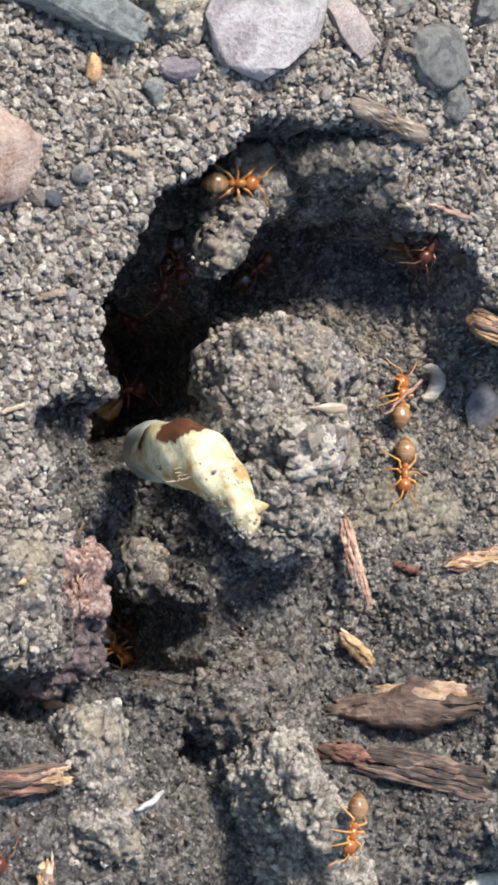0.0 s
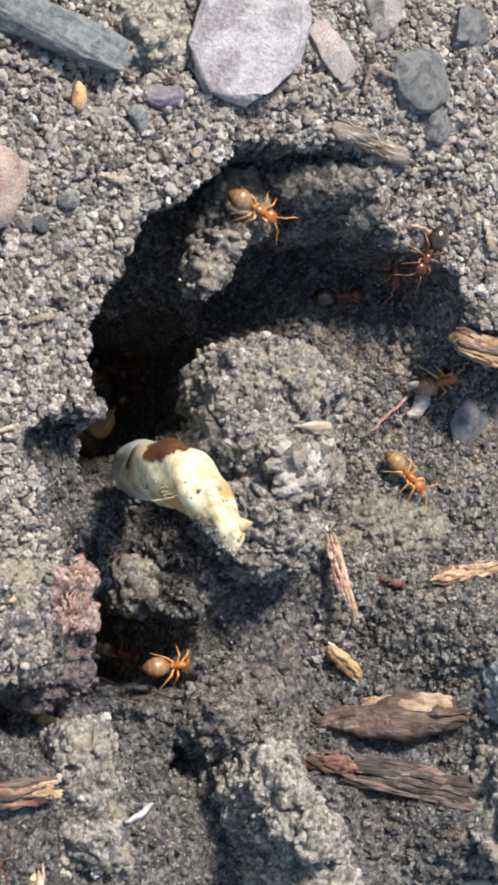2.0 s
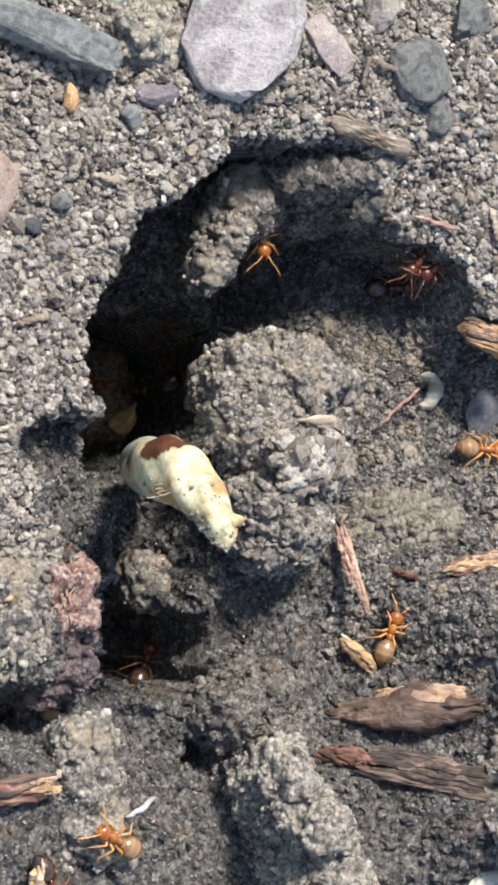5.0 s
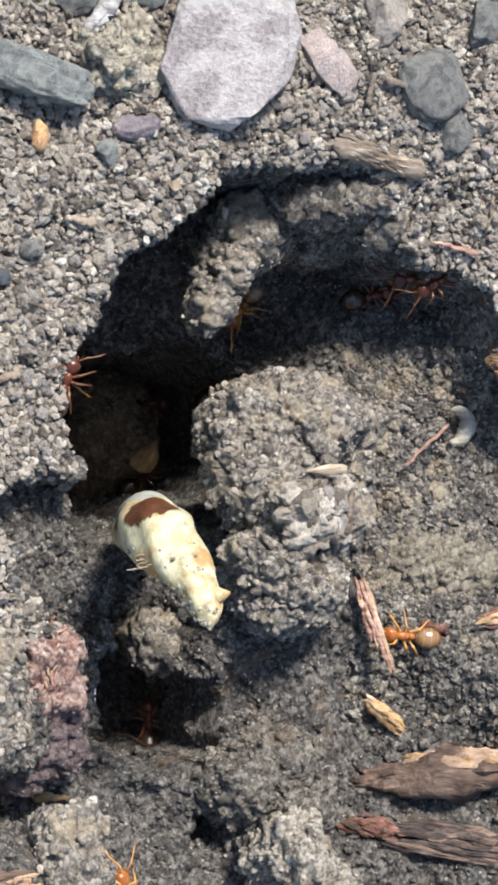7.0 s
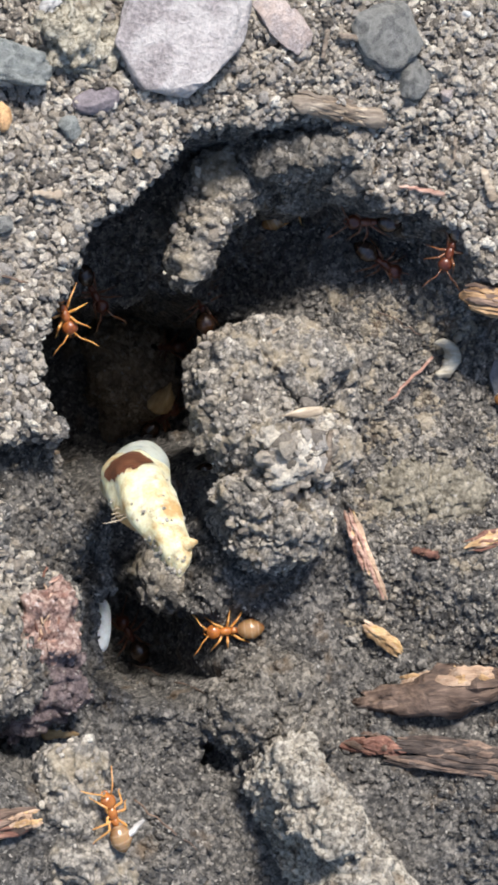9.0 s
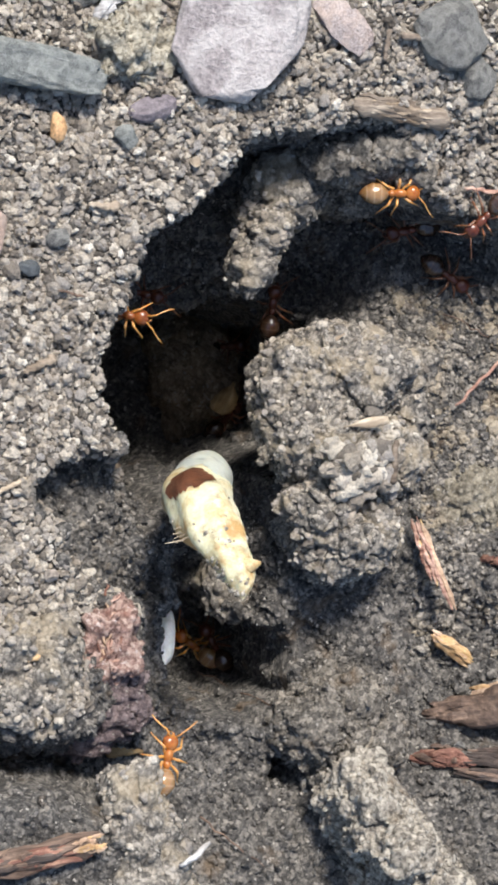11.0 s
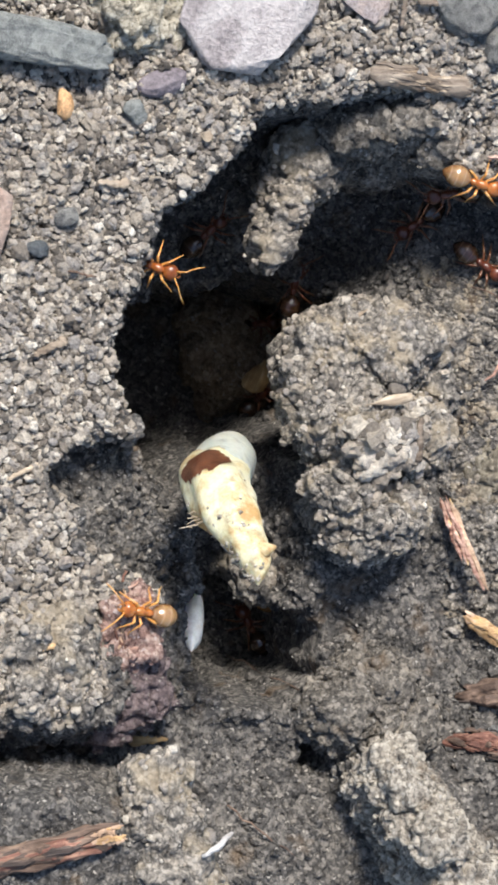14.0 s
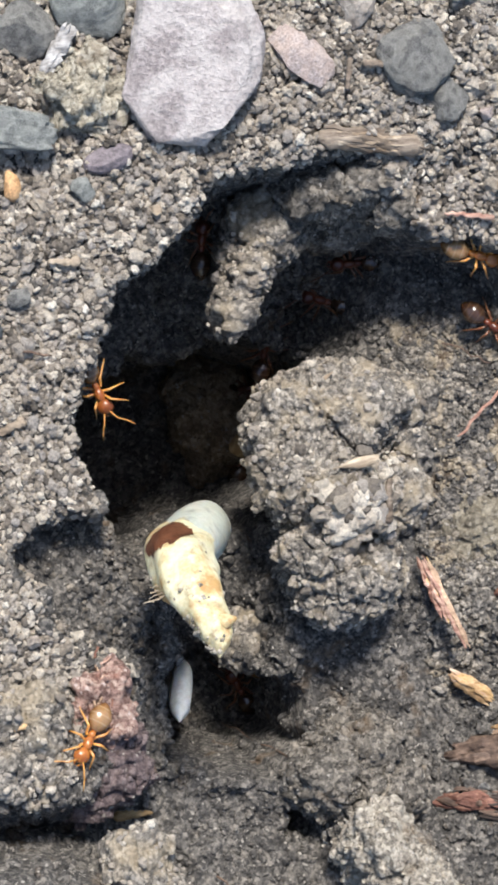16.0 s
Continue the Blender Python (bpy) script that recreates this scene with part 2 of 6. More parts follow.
def smooth_height(x, y):
    """The ground without its crumbs."""
    wx = x + fbm(x, y, 3.2, 11) * 0.9 + waves(x, y, 0.9, 5) * 0.25
    wy = y + fbm(x, y, 3.2, 23) * 0.9 + waves(x, y, 0.9, 9) * 0.25
    up = blended(x, y, PLATEAU) + fbm(x, y, 6.0, 2) * 0.5
    low = blended(x, y, CAVITY_FLOOR + SLOPE_FLOOR + LOWER_FLOOR) + fbm(x, y, 5.0, 4) * 0.9 + fbm(x, y, 1.9, 31) * 0.7
    d = inside(wx, wy, DUG)
    z = up + (low - up) * ease(d, -0.4, 1.5 + 2.0 * ease(-y, 31, 37) * ease(-x, 6, 11))
    # shelf under the left lip
    shelf = blended(x, y, SHELF_FLOOR) + fbm(x, y, 2.6, 19) * 0.6
    z = z + np.minimum(shelf - z, 0) * ease(inside(wx, wy, SHELF), -0.4, 1.1)
    # the hollow behind the pebble, and the deep hole that runs in under the clod
    d = inside(wx, wy, HOLLOW)
    z = z + (-13.6 - 2.2 * ease(-y, 27.5, 30.0) + fbm(x, y, 3.0, 17) * 1.2 - z) * ease(d, -0.4, 2.0)
    d = inside(wx, wy, PIT)
    z = z + (-38.0 - z) * ease(d, -0.4, 1.3)
    # the lower hole
    d = inside(wx, wy, LOW_PIT)
    z = z + (-22.0 - z) * ease(d, -0.3, 0.9)
    # mounds at the lower end
    d = inside(wx, wy, MOUND)
    z = z + (-0.6 + fbm(x, y, 3.0, 41) * 0.9 - z) * ease(d, -1.4, 2.2)
    z = z - 6.0 * np.exp(-(((x - 4.2) / 1.2) ** 2 + ((y + 44.2) / 1.0) ** 2))  # cavity under the pale clod
    d = inside(wx, wy, CLUMP)
    z = z + (5.4 + fbm(x, y, 3.5, 43) * 1.2 - z) * ease(d, -0.6, 2.0)
    # pale rounded knoll
    z = z + 0.5 * np.exp(-(((x - 21.5) / 3.6) ** 2 + ((y + 22.5) / 3.0) ** 2))
    return z


def height(x, y):
    """The ground with crumbs, millimetres."""
    z = smooth_height(x, y)
    wx, wy = x + waves(x, y, 0.45, 13) * 0.26 + waves(x, y, 0.2, 15) * 0.08, y + waves(x, y, 0.45, 14) * 0.26 + waves(x, y, 0.2, 16) * 0.08
    dug = np.maximum(ease(inside(x, y, DUG), -0.5, 1.5), ease(inside(x, y, SHELF), -0.3, 1.0))
    a, ra = cells(wx, wy, 0.85, 1)
    b, rb = cells(wx, wy, 0.5, 2)
    c, rc = cells(wx, wy, 1.7, 3)
    rich = 1.0 - 0.45 * dug
    e = 0.2
    sx, sy = smooth_height(x + e, y) - z, smooth_height(x, y + e) - z
    rich = rich / (1.0 + 0.5 * (sx * sx + sy * sy) / (e * e))  # steep walls stay plain
    z = z + rich * (a * (0.1 + 0.4 * ra) + c * (rc > 0.6) * 0.35 - 0.35) + rich * b * (0.12 + 0.25 * rb)
    return z


def ground_at(x, y):
    """Height of the ground at one place, for things that lie on it."""
    return float(smooth_height(np.array([float(x)]), np.array([float(y)]))[0]) + 0.25


def spaced(lo, hi, step, far):
    mid = np.arange(lo, hi + step / 2, step)
    out = step * 1.25 ** np.arange(1, 60)
    out = np.cumsum(out)
    out = out[out < far]
    return np.concatenate([lo - out[::-1], mid, hi + out])


def mesh_object(name, verts, faces, mat, smooth=True):
    me = bpy.data.meshes.new(name)
    verts, faces = np.asarray(verts, np.float32), np.asarray(faces, np.int32)
    k = faces.shape[1]
    me.vertices.add(len(verts))
    me.vertices.foreach_set("co", (verts * MM).ravel())
    me.loops.add(faces.size)
    me.loops.foreach_set("vertex_index", faces.ravel())
    me.polygons.add(len(faces))
    me.polygons.foreach_set("loop_start", np.arange(0, faces.size, k, dtype=np.int32))
    me.polygons.foreach_set("use_smooth", np.full(len(faces), smooth))
    me.update(calc_edges=True)
    me.validate()
    me.materials.append(mat)
    return new(name, me)


def build_ground():
    xs, ys = spaced(-24, 35, STEP, 2500), spaced(-60, 20, STEP, 2500)
    gx, gy = np.meshgrid(xs, ys)
    z = height(gx, gy)
    far = np.maximum(np.maximum(-24 - gx, gx - 35), np.maximum(-60 - gy, gy - 20))
    z = z * (1 - ease(far, 2, 40))
    verts = np.stack([gx, gy, z], -1).reshape(-1, 3)
    w, h = len(xs), len(ys)
    i = np.arange(w * h).reshape(h, w)
    faces = np.stack([i[:-1, :-1], i[:-1, 1:], i[1:, 1:], i[1:, :-1]], -1).reshape(-1, 4)
    g = mesh_object("ground", verts, faces, SOIL)
    tagged(g, "dark moist crumbly soil, dug open round an ant nest hole", "soil", kind="structure")
    return g


STEP = 0.155
ground = build_ground()


def rock_ball(rng, seg):
    """One angular, lumpy crumb of unit size."""
    bm = bmesh.new()
    bmesh.ops.create_icosphere(bm, subdivisions=seg, radius=1.0)
    s = Vector((rng.uniform(0, 50), 3, 7))
    for v in bm.verts:
        n = v.co.normalized()
        v.co = n * (1.0 + 0.5 * noise.noise(n * 1.25 + s) + 0.42 * noise.noise(n * 2.7 + s))
    me_v = np.array([v.co[:] for v in bm.verts])
    me_f = np.array([[v.index for v in f.verts] for f in bm.faces])
    bm.free()
    return me_v, me_f


CRUMBS = [rock_ball(random.Random(k), 2) for k in range(14)]
GRAINS = [rock_ball(random.Random(k), 1) for k in range(14)]


def scatter(name, spots, sizes, mat, seed, label, category, small=0.17):
    """Loose crumbs lying on the ground, joined into one heap."""
    rng = np.random.default_rng(seed)
    z = height(spots[:, 0], spots[:, 1])
    vs, fs, base = [], [], 0
    for (x, y), r, gz in zip(spots, sizes, z):
        kv, kf = (CRUMBS if r > small else GRAINS)[rng.integers(0, len(CRUMBS))]
        q = np.array(Euler(rng.uniform(0, 6.28, 3)).to_matrix())
        v = (kv * rng.uniform(0.55, 1.45, 3) * r) @ q.T + (x, y, gz + r * 0.1)
        vs.append(v)
        fs.append(kf + base)
        base += len(v)
    ob = mesh_object(name, np.concatenate(vs), np.concatenate(fs), mat, False)
    return tagged(ob, label, category, kind="stuff")


# ---- clods of soil that stand on the ground ----
def cells3(p, size, seed):
    """Rounded crumbs in space: 1 at a crumb's middle, 0 in the gaps."""
    g = p / size
    i = np.floor(g)
    best = np.full(len(p), 9.0)
    for ox in (-1, 0, 1):
        for oy in (-1, 0, 1):
            for oz in (-1, 0, 1):
                c = i + (ox, oy, oz)
                k = c @ np.array([127.1, 311.7, 74.7]) + seed * 13.7
                j = np.stack([np.sin(k), np.sin(k * 1.37 + 1.3), np.sin(k * 1.71 + 4.1)], -1) * 43758.5453
                j = j - np.floor(j)
                best = np.minimum(best, ((g - c - j) ** 2).sum(-1))
    return np.sqrt(np.maximum(0.0, 1.0 - best / 0.42))


def ball(subdivisions):
    bm = bmesh.new()
    bmesh.ops.create_icosphere(bm, subdivisions=subdivisions, radius=1.0)
    v = np.array([q.co[:] for q in bm.verts])
    f = np.array([[q.index for q in t.verts] for t in bm.faces])
    bm.free()
    return v, f


BALLS = {k: ball(k) for k in (2, 3, 4, 5, 6, 7)}


def lumps(n, freq, seed):
    """Smooth noise over a unit ball, numpy only: a few sine waves in random directions."""
    rng = np.random.default_rng(seed)
    out = np.zeros(len(n))
    for k in range(10):
        d = rng.normal(size=3)
        d *= freq * rng.uniform(0.6, 1.6) / np.linalg.norm(d)
        out += np.sin(n @ d + rng.uniform(0, 6.28)) / 10 ** 0.5
    return out


def clod(name, centre, radii, turn=(0, 0, 0), seed=1, level=5, lump=0.2, crumb=0.28, grain=0.8, square=0.75, mat=None, label="", category="soil clod"):
    """A lump of crumbly soil: a rounded block, pushed in and out by lumps and covered with crumbs."""
    v, f = BALLS[level]
    s = np.sign(v) * np.abs(v) ** square
    n = v.copy()
    p = s * np.array(radii) * (1 + lump * lumps(n, 2.6, seed) + lump * 0.5 * lumps(n, 6.0, seed + 1))[:, None]
    q = np.array(Euler([radians(a) for a in turn]).to_matrix())
    p, n = p @ q.T, n @ q.T
    p = p + 0.22 * np.stack([lumps(p, 5.0, seed + 11), lumps(p, 5.0, seed + 12), lumps(p, 5.0, seed + 13)], -1)
    p = p + n * (crumb * cells3(p, grain, seed) + crumb * 0.45 * cells3(p, grain * 0.5, seed + 2) + crumb * 2.6 * cells3(p, grain * 2.6, seed + 4))[:, None]
    ob = tagged(new(name), label, category)
    ob.location = Vector(centre) * MM
    core = mesh_object("core", p, f, mat or CLOD_SOIL)
    core.parent = ob
    # crumbs that cling to it
    rng = np.random.default_rng(seed + 70)
    up = np.flatnonzero(n[:, 2] > -0.5)
    count = int(crumb * 34 * (radii[0] * radii[1] + radii[1] * radii[2]))
    vs, fs, base = [], [], 0
    for i in rng.choice(up, min(count, len(up)), False):
        kv, kf = CRUMBS[rng.integers(0, len(CRUMBS))]
        r = float(np.clip(rng.lognormal(-1.75, 0.45), 0.07, 0.5))
        vs.append((kv * rng.uniform(0.7, 1.2, 3) * r) @ np.array(Euler(rng.uniform(0, 6.28, 3)).to_matrix()).T + p[i] + n[i] * r * 0.1)
        fs.append(kf + base)
        base += len(kv)
    if vs:
        bits = mesh_object("crumb_crust", np.concatenate(vs), np.concatenate(fs), CLOD_CRUMB if mat is None else mat, True)
        bits.parent = ob
        tagged(bits, kind="stuff")
    return ob


CLOD_SOIL = material("drier_soil", soil_like((0.075, 0.069, 0.062), (0.20, 0.182, 0.156), (0.46, 0.415, 0.35), rust=(0.42, 0.345, 0.235), patchy=0.49), 0.9, spec=0.2)

CLOD_CRUMB = CRUMB
# a darker tone of the clod soil, for lip lumps, ridge and shelf
DARK_CLOD = material("darker_clod_soil", soil_like((0.055, 0.05, 0.044), (0.15, 0.135, 0.114), (0.33, 0.295, 0.245)), 0.9, spec=0.2)
PALE_CLOD = material("pale_dry_soil", soil_like((0.12, 0.106, 0.088), (0.31, 0.276, 0.228), (0.56, 0.51, 0.42)), 0.9, spec=0.2)


def lobed(name, centre, lobes, seed, level=7, lump=0.35, crumb=0.26, grain=0.75, crust=900, mat=None, label="", category="soil clod", sharp=2.2, crease=0.45):
    """A clod grown together from several rounded lobes (place, radii, turn about z), crumbly all over."""
    v, f = BALLS[level]
    c0 = np.array(centre, float)
    reach = np.zeros(len(v))
    for c, r, turn in lobes:
        a = radians(turn)
        q = np.array(((math.cos(a), math.sin(a), 0), (-math.sin(a), math.cos(a), 0), (0, 0, 1)))
        o, d = (q @ (c0 - np.array(c, float))) / r, (v @ q.T) / r
        aa, bb, cc = (d * d).sum(-1), d @ o, o @ o - 1
        disc = bb * bb - aa * cc
        t = np.where(disc > 0, (-bb + np.sqrt(np.maximum(disc, 0))) / aa, 0)
        reach += np.expm1(sharp * np.maximum(t, 0))
    reach = np.log1p(reach) / sharp - 0.75
    p = v * reach[:, None]
    tri = p[f]
    fn = np.cross(tri[:, 1] - tri[:, 0], tri[:, 2] - tri[:, 0])
    n = np.zeros_like(p)
    for k in range(3):
        np.add.at(n, f[:, k], fn)
    n /= np.linalg.norm(n, axis=1)[:, None] + 1e-12
    p = p + n * (lump * lumps(p, 0.9, seed) + lump * 0.6 * lumps(p, 2.1, seed + 1))[:, None]
    p = p - n * (crease * np.exp(-(lumps(p, 0.75, seed + 5) / 0.07) ** 2) + crease * 0.6 * np.exp(-(lumps(p, 1.5, seed + 6) / 0.08) ** 2))[:, None]
    p = p + 0.16 * np.stack([lumps(p, 5.0, seed + 11), lumps(p, 5.0, seed + 12), lumps(p, 5.0, seed + 13)], -1)
    p = p + n * (crumb * cells3(p, grain, seed) + crumb * 0.55 * cells3(p, grain * 0.45, seed + 2) + crumb * 1.9 * cells3(p, grain * 3.1, seed + 4))[:, None]
    ob = tagged(new(name), label, category)
    ob.location = Vector(centre) * MM
    core = mesh_object("core", p, f, mat or CLOD_SOIL)
    core.parent = ob
    rng = np.random.default_rng(seed + 70)
    up = np.flatnonzero(n[:, 2] > -0.35)
    vs, fs, base = [], [], 0
    for i in rng.choice(up, min(crust, len(up)), False):
        kv, kf = CRUMBS[rng.integers(0, len(CRUMBS))]
        r = float(np.clip(rng.lognormal(-1.9, 0.5), 0.06, 0.45))
        vs.append((kv * rng.uniform(0.65, 1.25, 3) * r) @ np.array(Euler(rng.uniform(0, 6.28, 3)).to_matrix()).T + p[i] + n[i] * r * 0.05)
        fs.append(kf + base)
        base += len(kv)
    bits = mesh_object("crumb_crust", np.concatenate(vs), np.concatenate(fs), CLOD_CRUMB if mat is None else mat, False)
    bits.parent = ob
    tagged(bits, kind="stuff")
    return ob


def crumb_heap(name, centre, spread, count, size, seed, mat, label):
    """Loose crumbs heaped on a clod, the largest on top."""
    rng = np.random.default_rng(seed)
    vs, fs, base = [], [], 0
    for k in range(count):
        kv, kf = CRUMBS[rng.integers(0, len(CRUMBS))]
        r = float(np.clip(rng.lognormal(math.log(size), 0.4), size * 0.45, size * 2.1))
        o = rng.normal(0, 0.5, 2)
        z = spread[2] * max(-1.0, 1 - (o @ o)) * rng.uniform(0.5, 1.0)
        vs.append((kv * rng.uniform(0.7, 1.2, 3) * r) @ np.array(Euler(rng.uniform(0, 6.28, 3)).to_matrix()).T + (o[0] * spread[0], o[1] * spread[1], z))
        fs.append(kf + base)
        base += len(kv)
    ob = mesh_object(name, np.concatenate(vs), np.concatenate(fs), mat, False)
    ob.location = Vector(centre) * MM
    return tagged(ob, label, "soil crumbs", kind="stuff")


lobed("soil_clod", (9.5, -18.5, -6.0), [((9.6, -15.2, -7.2), (6.2, 4.6, 5.8), 0), ((6.3, -18.4, -5.2), (3.5, 3.8, 4.2), 10), ((9.6, -19.6, -4.6), (4.2, 3.6, 5.0), 0),
      ((12.2, -14.2, -6.4), (3.6, 3.0, 3.6), -20), ((15.0, -16.4, -9.4), (4.8, 4.8, 4.4), 0), ((13.2, -20.5, -7.6), (3.6, 4.2, 5.0), 0)],
      3, 7, 0.42, 0.24, 0.8, 900, None, "large upright clod of dry crumbly grey-brown soil beside the hole")
lobed("soil_clod", (8.8, -25.6, -3.4), [((7.0, -24.2, -3.2), (2.9, 2.6, 4.0), 0), ((9.0, -26.6, -3.2), (4.5, 3.5, 4.6), 0), ((11.2, -25.4, -3.8), (2.6, 3.4, 4.4), 0), ((9.6, -26.6, -6.6), (4.6, 4.0, 3.6), 0)],
      5, 7, 0.36, 0.26, 0.75, 600, None, "grey soil clod leaning against the large upright one")
crumb_heap("loose_crumbs", (9.4, -20.9, 0.3), (2.7, 2.5, 1.0), 150, 0.42, 15, CRUMB, "loose pale crumbs heaped on the clod")
lobed("soil_clod", (5.6, -3.0, -7.8), [((7.6, 0.2, -8.4), (3.2, 3.2, 3.4), 0), ((6.0, -2.2, -8.0), (1.8, 3.0, 3.2), -32), ((5.0, -4.2, -7.6), (1.6, 3.2, 2.8), -30), ((3.9, -6.3, -7.2), (1.4, 2.8, 2.2), -28)],
      8, 6, 0.24, 0.22, 0.8, 350, None, "grey tongue of soil hanging from the upper lip", sharp=1.25)
clod("soil_pebble", (2.9, -31.2, -13.0), (1.8, 2.1, 2.3), (0, 0, 20), 11, 5, 0.10, 0.14, 0.55, 0.85, None, "smooth rounded grey-tan soil pellet over the lower hole", "pellet")
lobed("soil_clod", (10.4, -49.0, -1.0), [((8.6, -45.2, -1.4), (2.6, 3.0, 6.6), 20), ((10.0, -48.6, -0.8), (3.1, 3.9, 7.8), 25), ((12.0, -52.4, -1.0), (3.4, 4.6, 7.2), 28), ((14.4, -56.0, -1.6), (3.4, 4.2, 6.4), 30)],
      13, 7, 0.36, 0.34, 0.7, 1000, PALE_CLOD, "pale grey clod of dry soil on the lower floor")
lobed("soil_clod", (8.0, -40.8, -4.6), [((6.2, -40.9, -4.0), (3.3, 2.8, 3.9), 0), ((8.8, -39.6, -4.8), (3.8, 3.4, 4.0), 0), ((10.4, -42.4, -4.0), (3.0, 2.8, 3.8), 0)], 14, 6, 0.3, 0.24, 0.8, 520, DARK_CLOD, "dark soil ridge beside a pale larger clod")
clod("soil_clod", (-9.4, -46.4, 2.8), (2.6, 5.2, 3.0), (0, 0, 12), 21, 7, 0.16, 0.28, 0.8, 0.7, None, "tall pale clod of dry soil below a brown stick")
clod("soil_clod", (-16.8, -33.4, 2.4), (2.6, 3.6, 2.0), (0, 0, -12), 23, 6, 0.16, 0.34, 0.85, 0.7, None, "crumbly clod of soil on the bank")
clod("soil_clod", (30.4, -46.5, 2.2), (3.0, 5.4, 3.0), (0, 0, -8), 25, 6, 0.15, 0.34, 0.9, 0.7, None, "crumbly dry clod of soil beside dark bark")
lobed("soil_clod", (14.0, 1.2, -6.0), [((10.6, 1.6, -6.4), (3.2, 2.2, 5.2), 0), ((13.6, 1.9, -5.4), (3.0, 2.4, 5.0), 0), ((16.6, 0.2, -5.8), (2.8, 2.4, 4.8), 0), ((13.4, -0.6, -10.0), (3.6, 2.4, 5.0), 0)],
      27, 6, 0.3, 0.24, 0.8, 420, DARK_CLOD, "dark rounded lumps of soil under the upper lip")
clod("soil_clod", (8.0, -15.8, -38.5), (3.6, 5.4, 4.6), (0, 0, 15), 29, 5, 0.16, 0.2, 0.9, 0.8, material("tan_brown_soil", soil_like((0.16, 0.12, 0.075), (0.28, 0.215, 0.14), (0.46, 0.37, 0.26)), 0.9, spec=0.2), "brown lump of soil deep down in the hole")
clod("soil_clod", (30.6, -35.0, 2.8), (2.4, 4.8, 2.8), (0, 0, 6), 37, 6, 0.25, 0.2, 0.7, 0.75, material("pale_bluish_soil", soil_like((0.10, 0.108, 0.115), (0.25, 0.262, 0.265), (0.5, 0.5, 0.48)), 0.7), "pale bluish-grey mineral lump at the edge of the hollow")


# ---- loose crumbs ----
def spots_on(n, seed, keep):
    """Random places on the ground for which keep(x, y) holds."""
    rng = np.random.default_rng(seed)
    x, y = rng.uniform(-24, 34, n * 6), rng.uniform(-59, 19, n * 6)
    ok = keep(x, y)
    return np.stack([x[ok], y[ok]], -1)[:n]


def slope(x, y, e=0.4):
    z = smooth_height(x, y)
    return np.hypot(smooth_height(x + e, y) - z, smooth_height(x, y + e) - z) / e


rng_c = np.random.default_rng(5)
bank = spots_on(23000, 21, lambda x, y: (inside(x, y, DUG) < 0.2) & (inside(x, y, SHELF) < 0.3) & ((y > -36.5) & ((x < -12.5) | (y > -30.5))))
scatter("soil_crumbs", bank, np.clip(rng_c.lognormal(-1.56, 0.3, len(bank)), 0.12, 0.6), CRUMB, 1, "loose dry grey-brown soil crumbs covering the bank", "soil crumbs", 0.17)
steep = spots_on(6000, 23, lambda x, y: ((slope(x, y) > 0.7) & (inside(x, y, PIT) < 1.6)))
low = spots_on(7500, 22, lambda x, y: ((inside(x, y, DUG) > 0.8) | (inside(x, y, SHELF) > 0.3) | (y < -36.5) | ((x > -12.5) & (x < -4) & (y < -30.5))) & (inside(x, y, PIT) < 1.0))
rim = spots_on(6000, 25, lambda x, y: (np.abs(inside(x, y, LOW_PIT) - 0.3) < 1.0) | ((np.abs(inside(x, y, PIT) - 0.4) < 1.2) & (y < -17)) | ((np.abs(inside(x, y, HOLLOW) - 0.6) < 1.4) & (y < -20)))
steep = np.concatenate([steep, rim])
low = np.concatenate([low, steep])
scatter("floor_crumbs", low, np.clip(np.concatenate([rng_c.lognormal(-1.8, 0.35, len(low) - len(steep)), rng_c.lognormal(-1.35, 0.35, len(steep))]), 0.08, 0.5), SOIL, 2, "small dark soil crumbs on the dug floor", "soil crumbs", 0.26)

dry = spots_on(6500, 24, lambda x, y: (x > 15.5) & (y < -8) & (y > -37) & (inside(x, y, DUG) > 0.8) & (inside(x, y, CLOD) < -0.5))
scatter("dry_crumbs", dry, np.clip(rng_c.lognormal(-1.75, 0.4, len(dry)), 0.08, 0.5), CLOD_SOIL, 3, "drier grey-brown crumbs on the slope beside the clod", "soil crumbs", 0.22)
ledge = spots_on(1100, 26, lambda x, y: (inside(x, y, SHELF) > 0.4) & (y < -20.5))
scatter("shelf_crumbs", ledge, np.clip(rng_c.lognormal(-1.7, 0.4, len(ledge)), 0.08, 0.5), DARK_CLOD, 4, "dark grey-brown crumbs on the shelf under the lip", "soil crumbs", 0.22)


# ---- things lying about ----
def part(name, verts, faces, mat, parent, label="", smooth=True):
    """One mesh under a thing, in the thing's own space (millimetres)."""
    ob = mesh_object(name, verts, faces, mat, smooth)
    ob.parent = parent
    return tagged(ob, label)


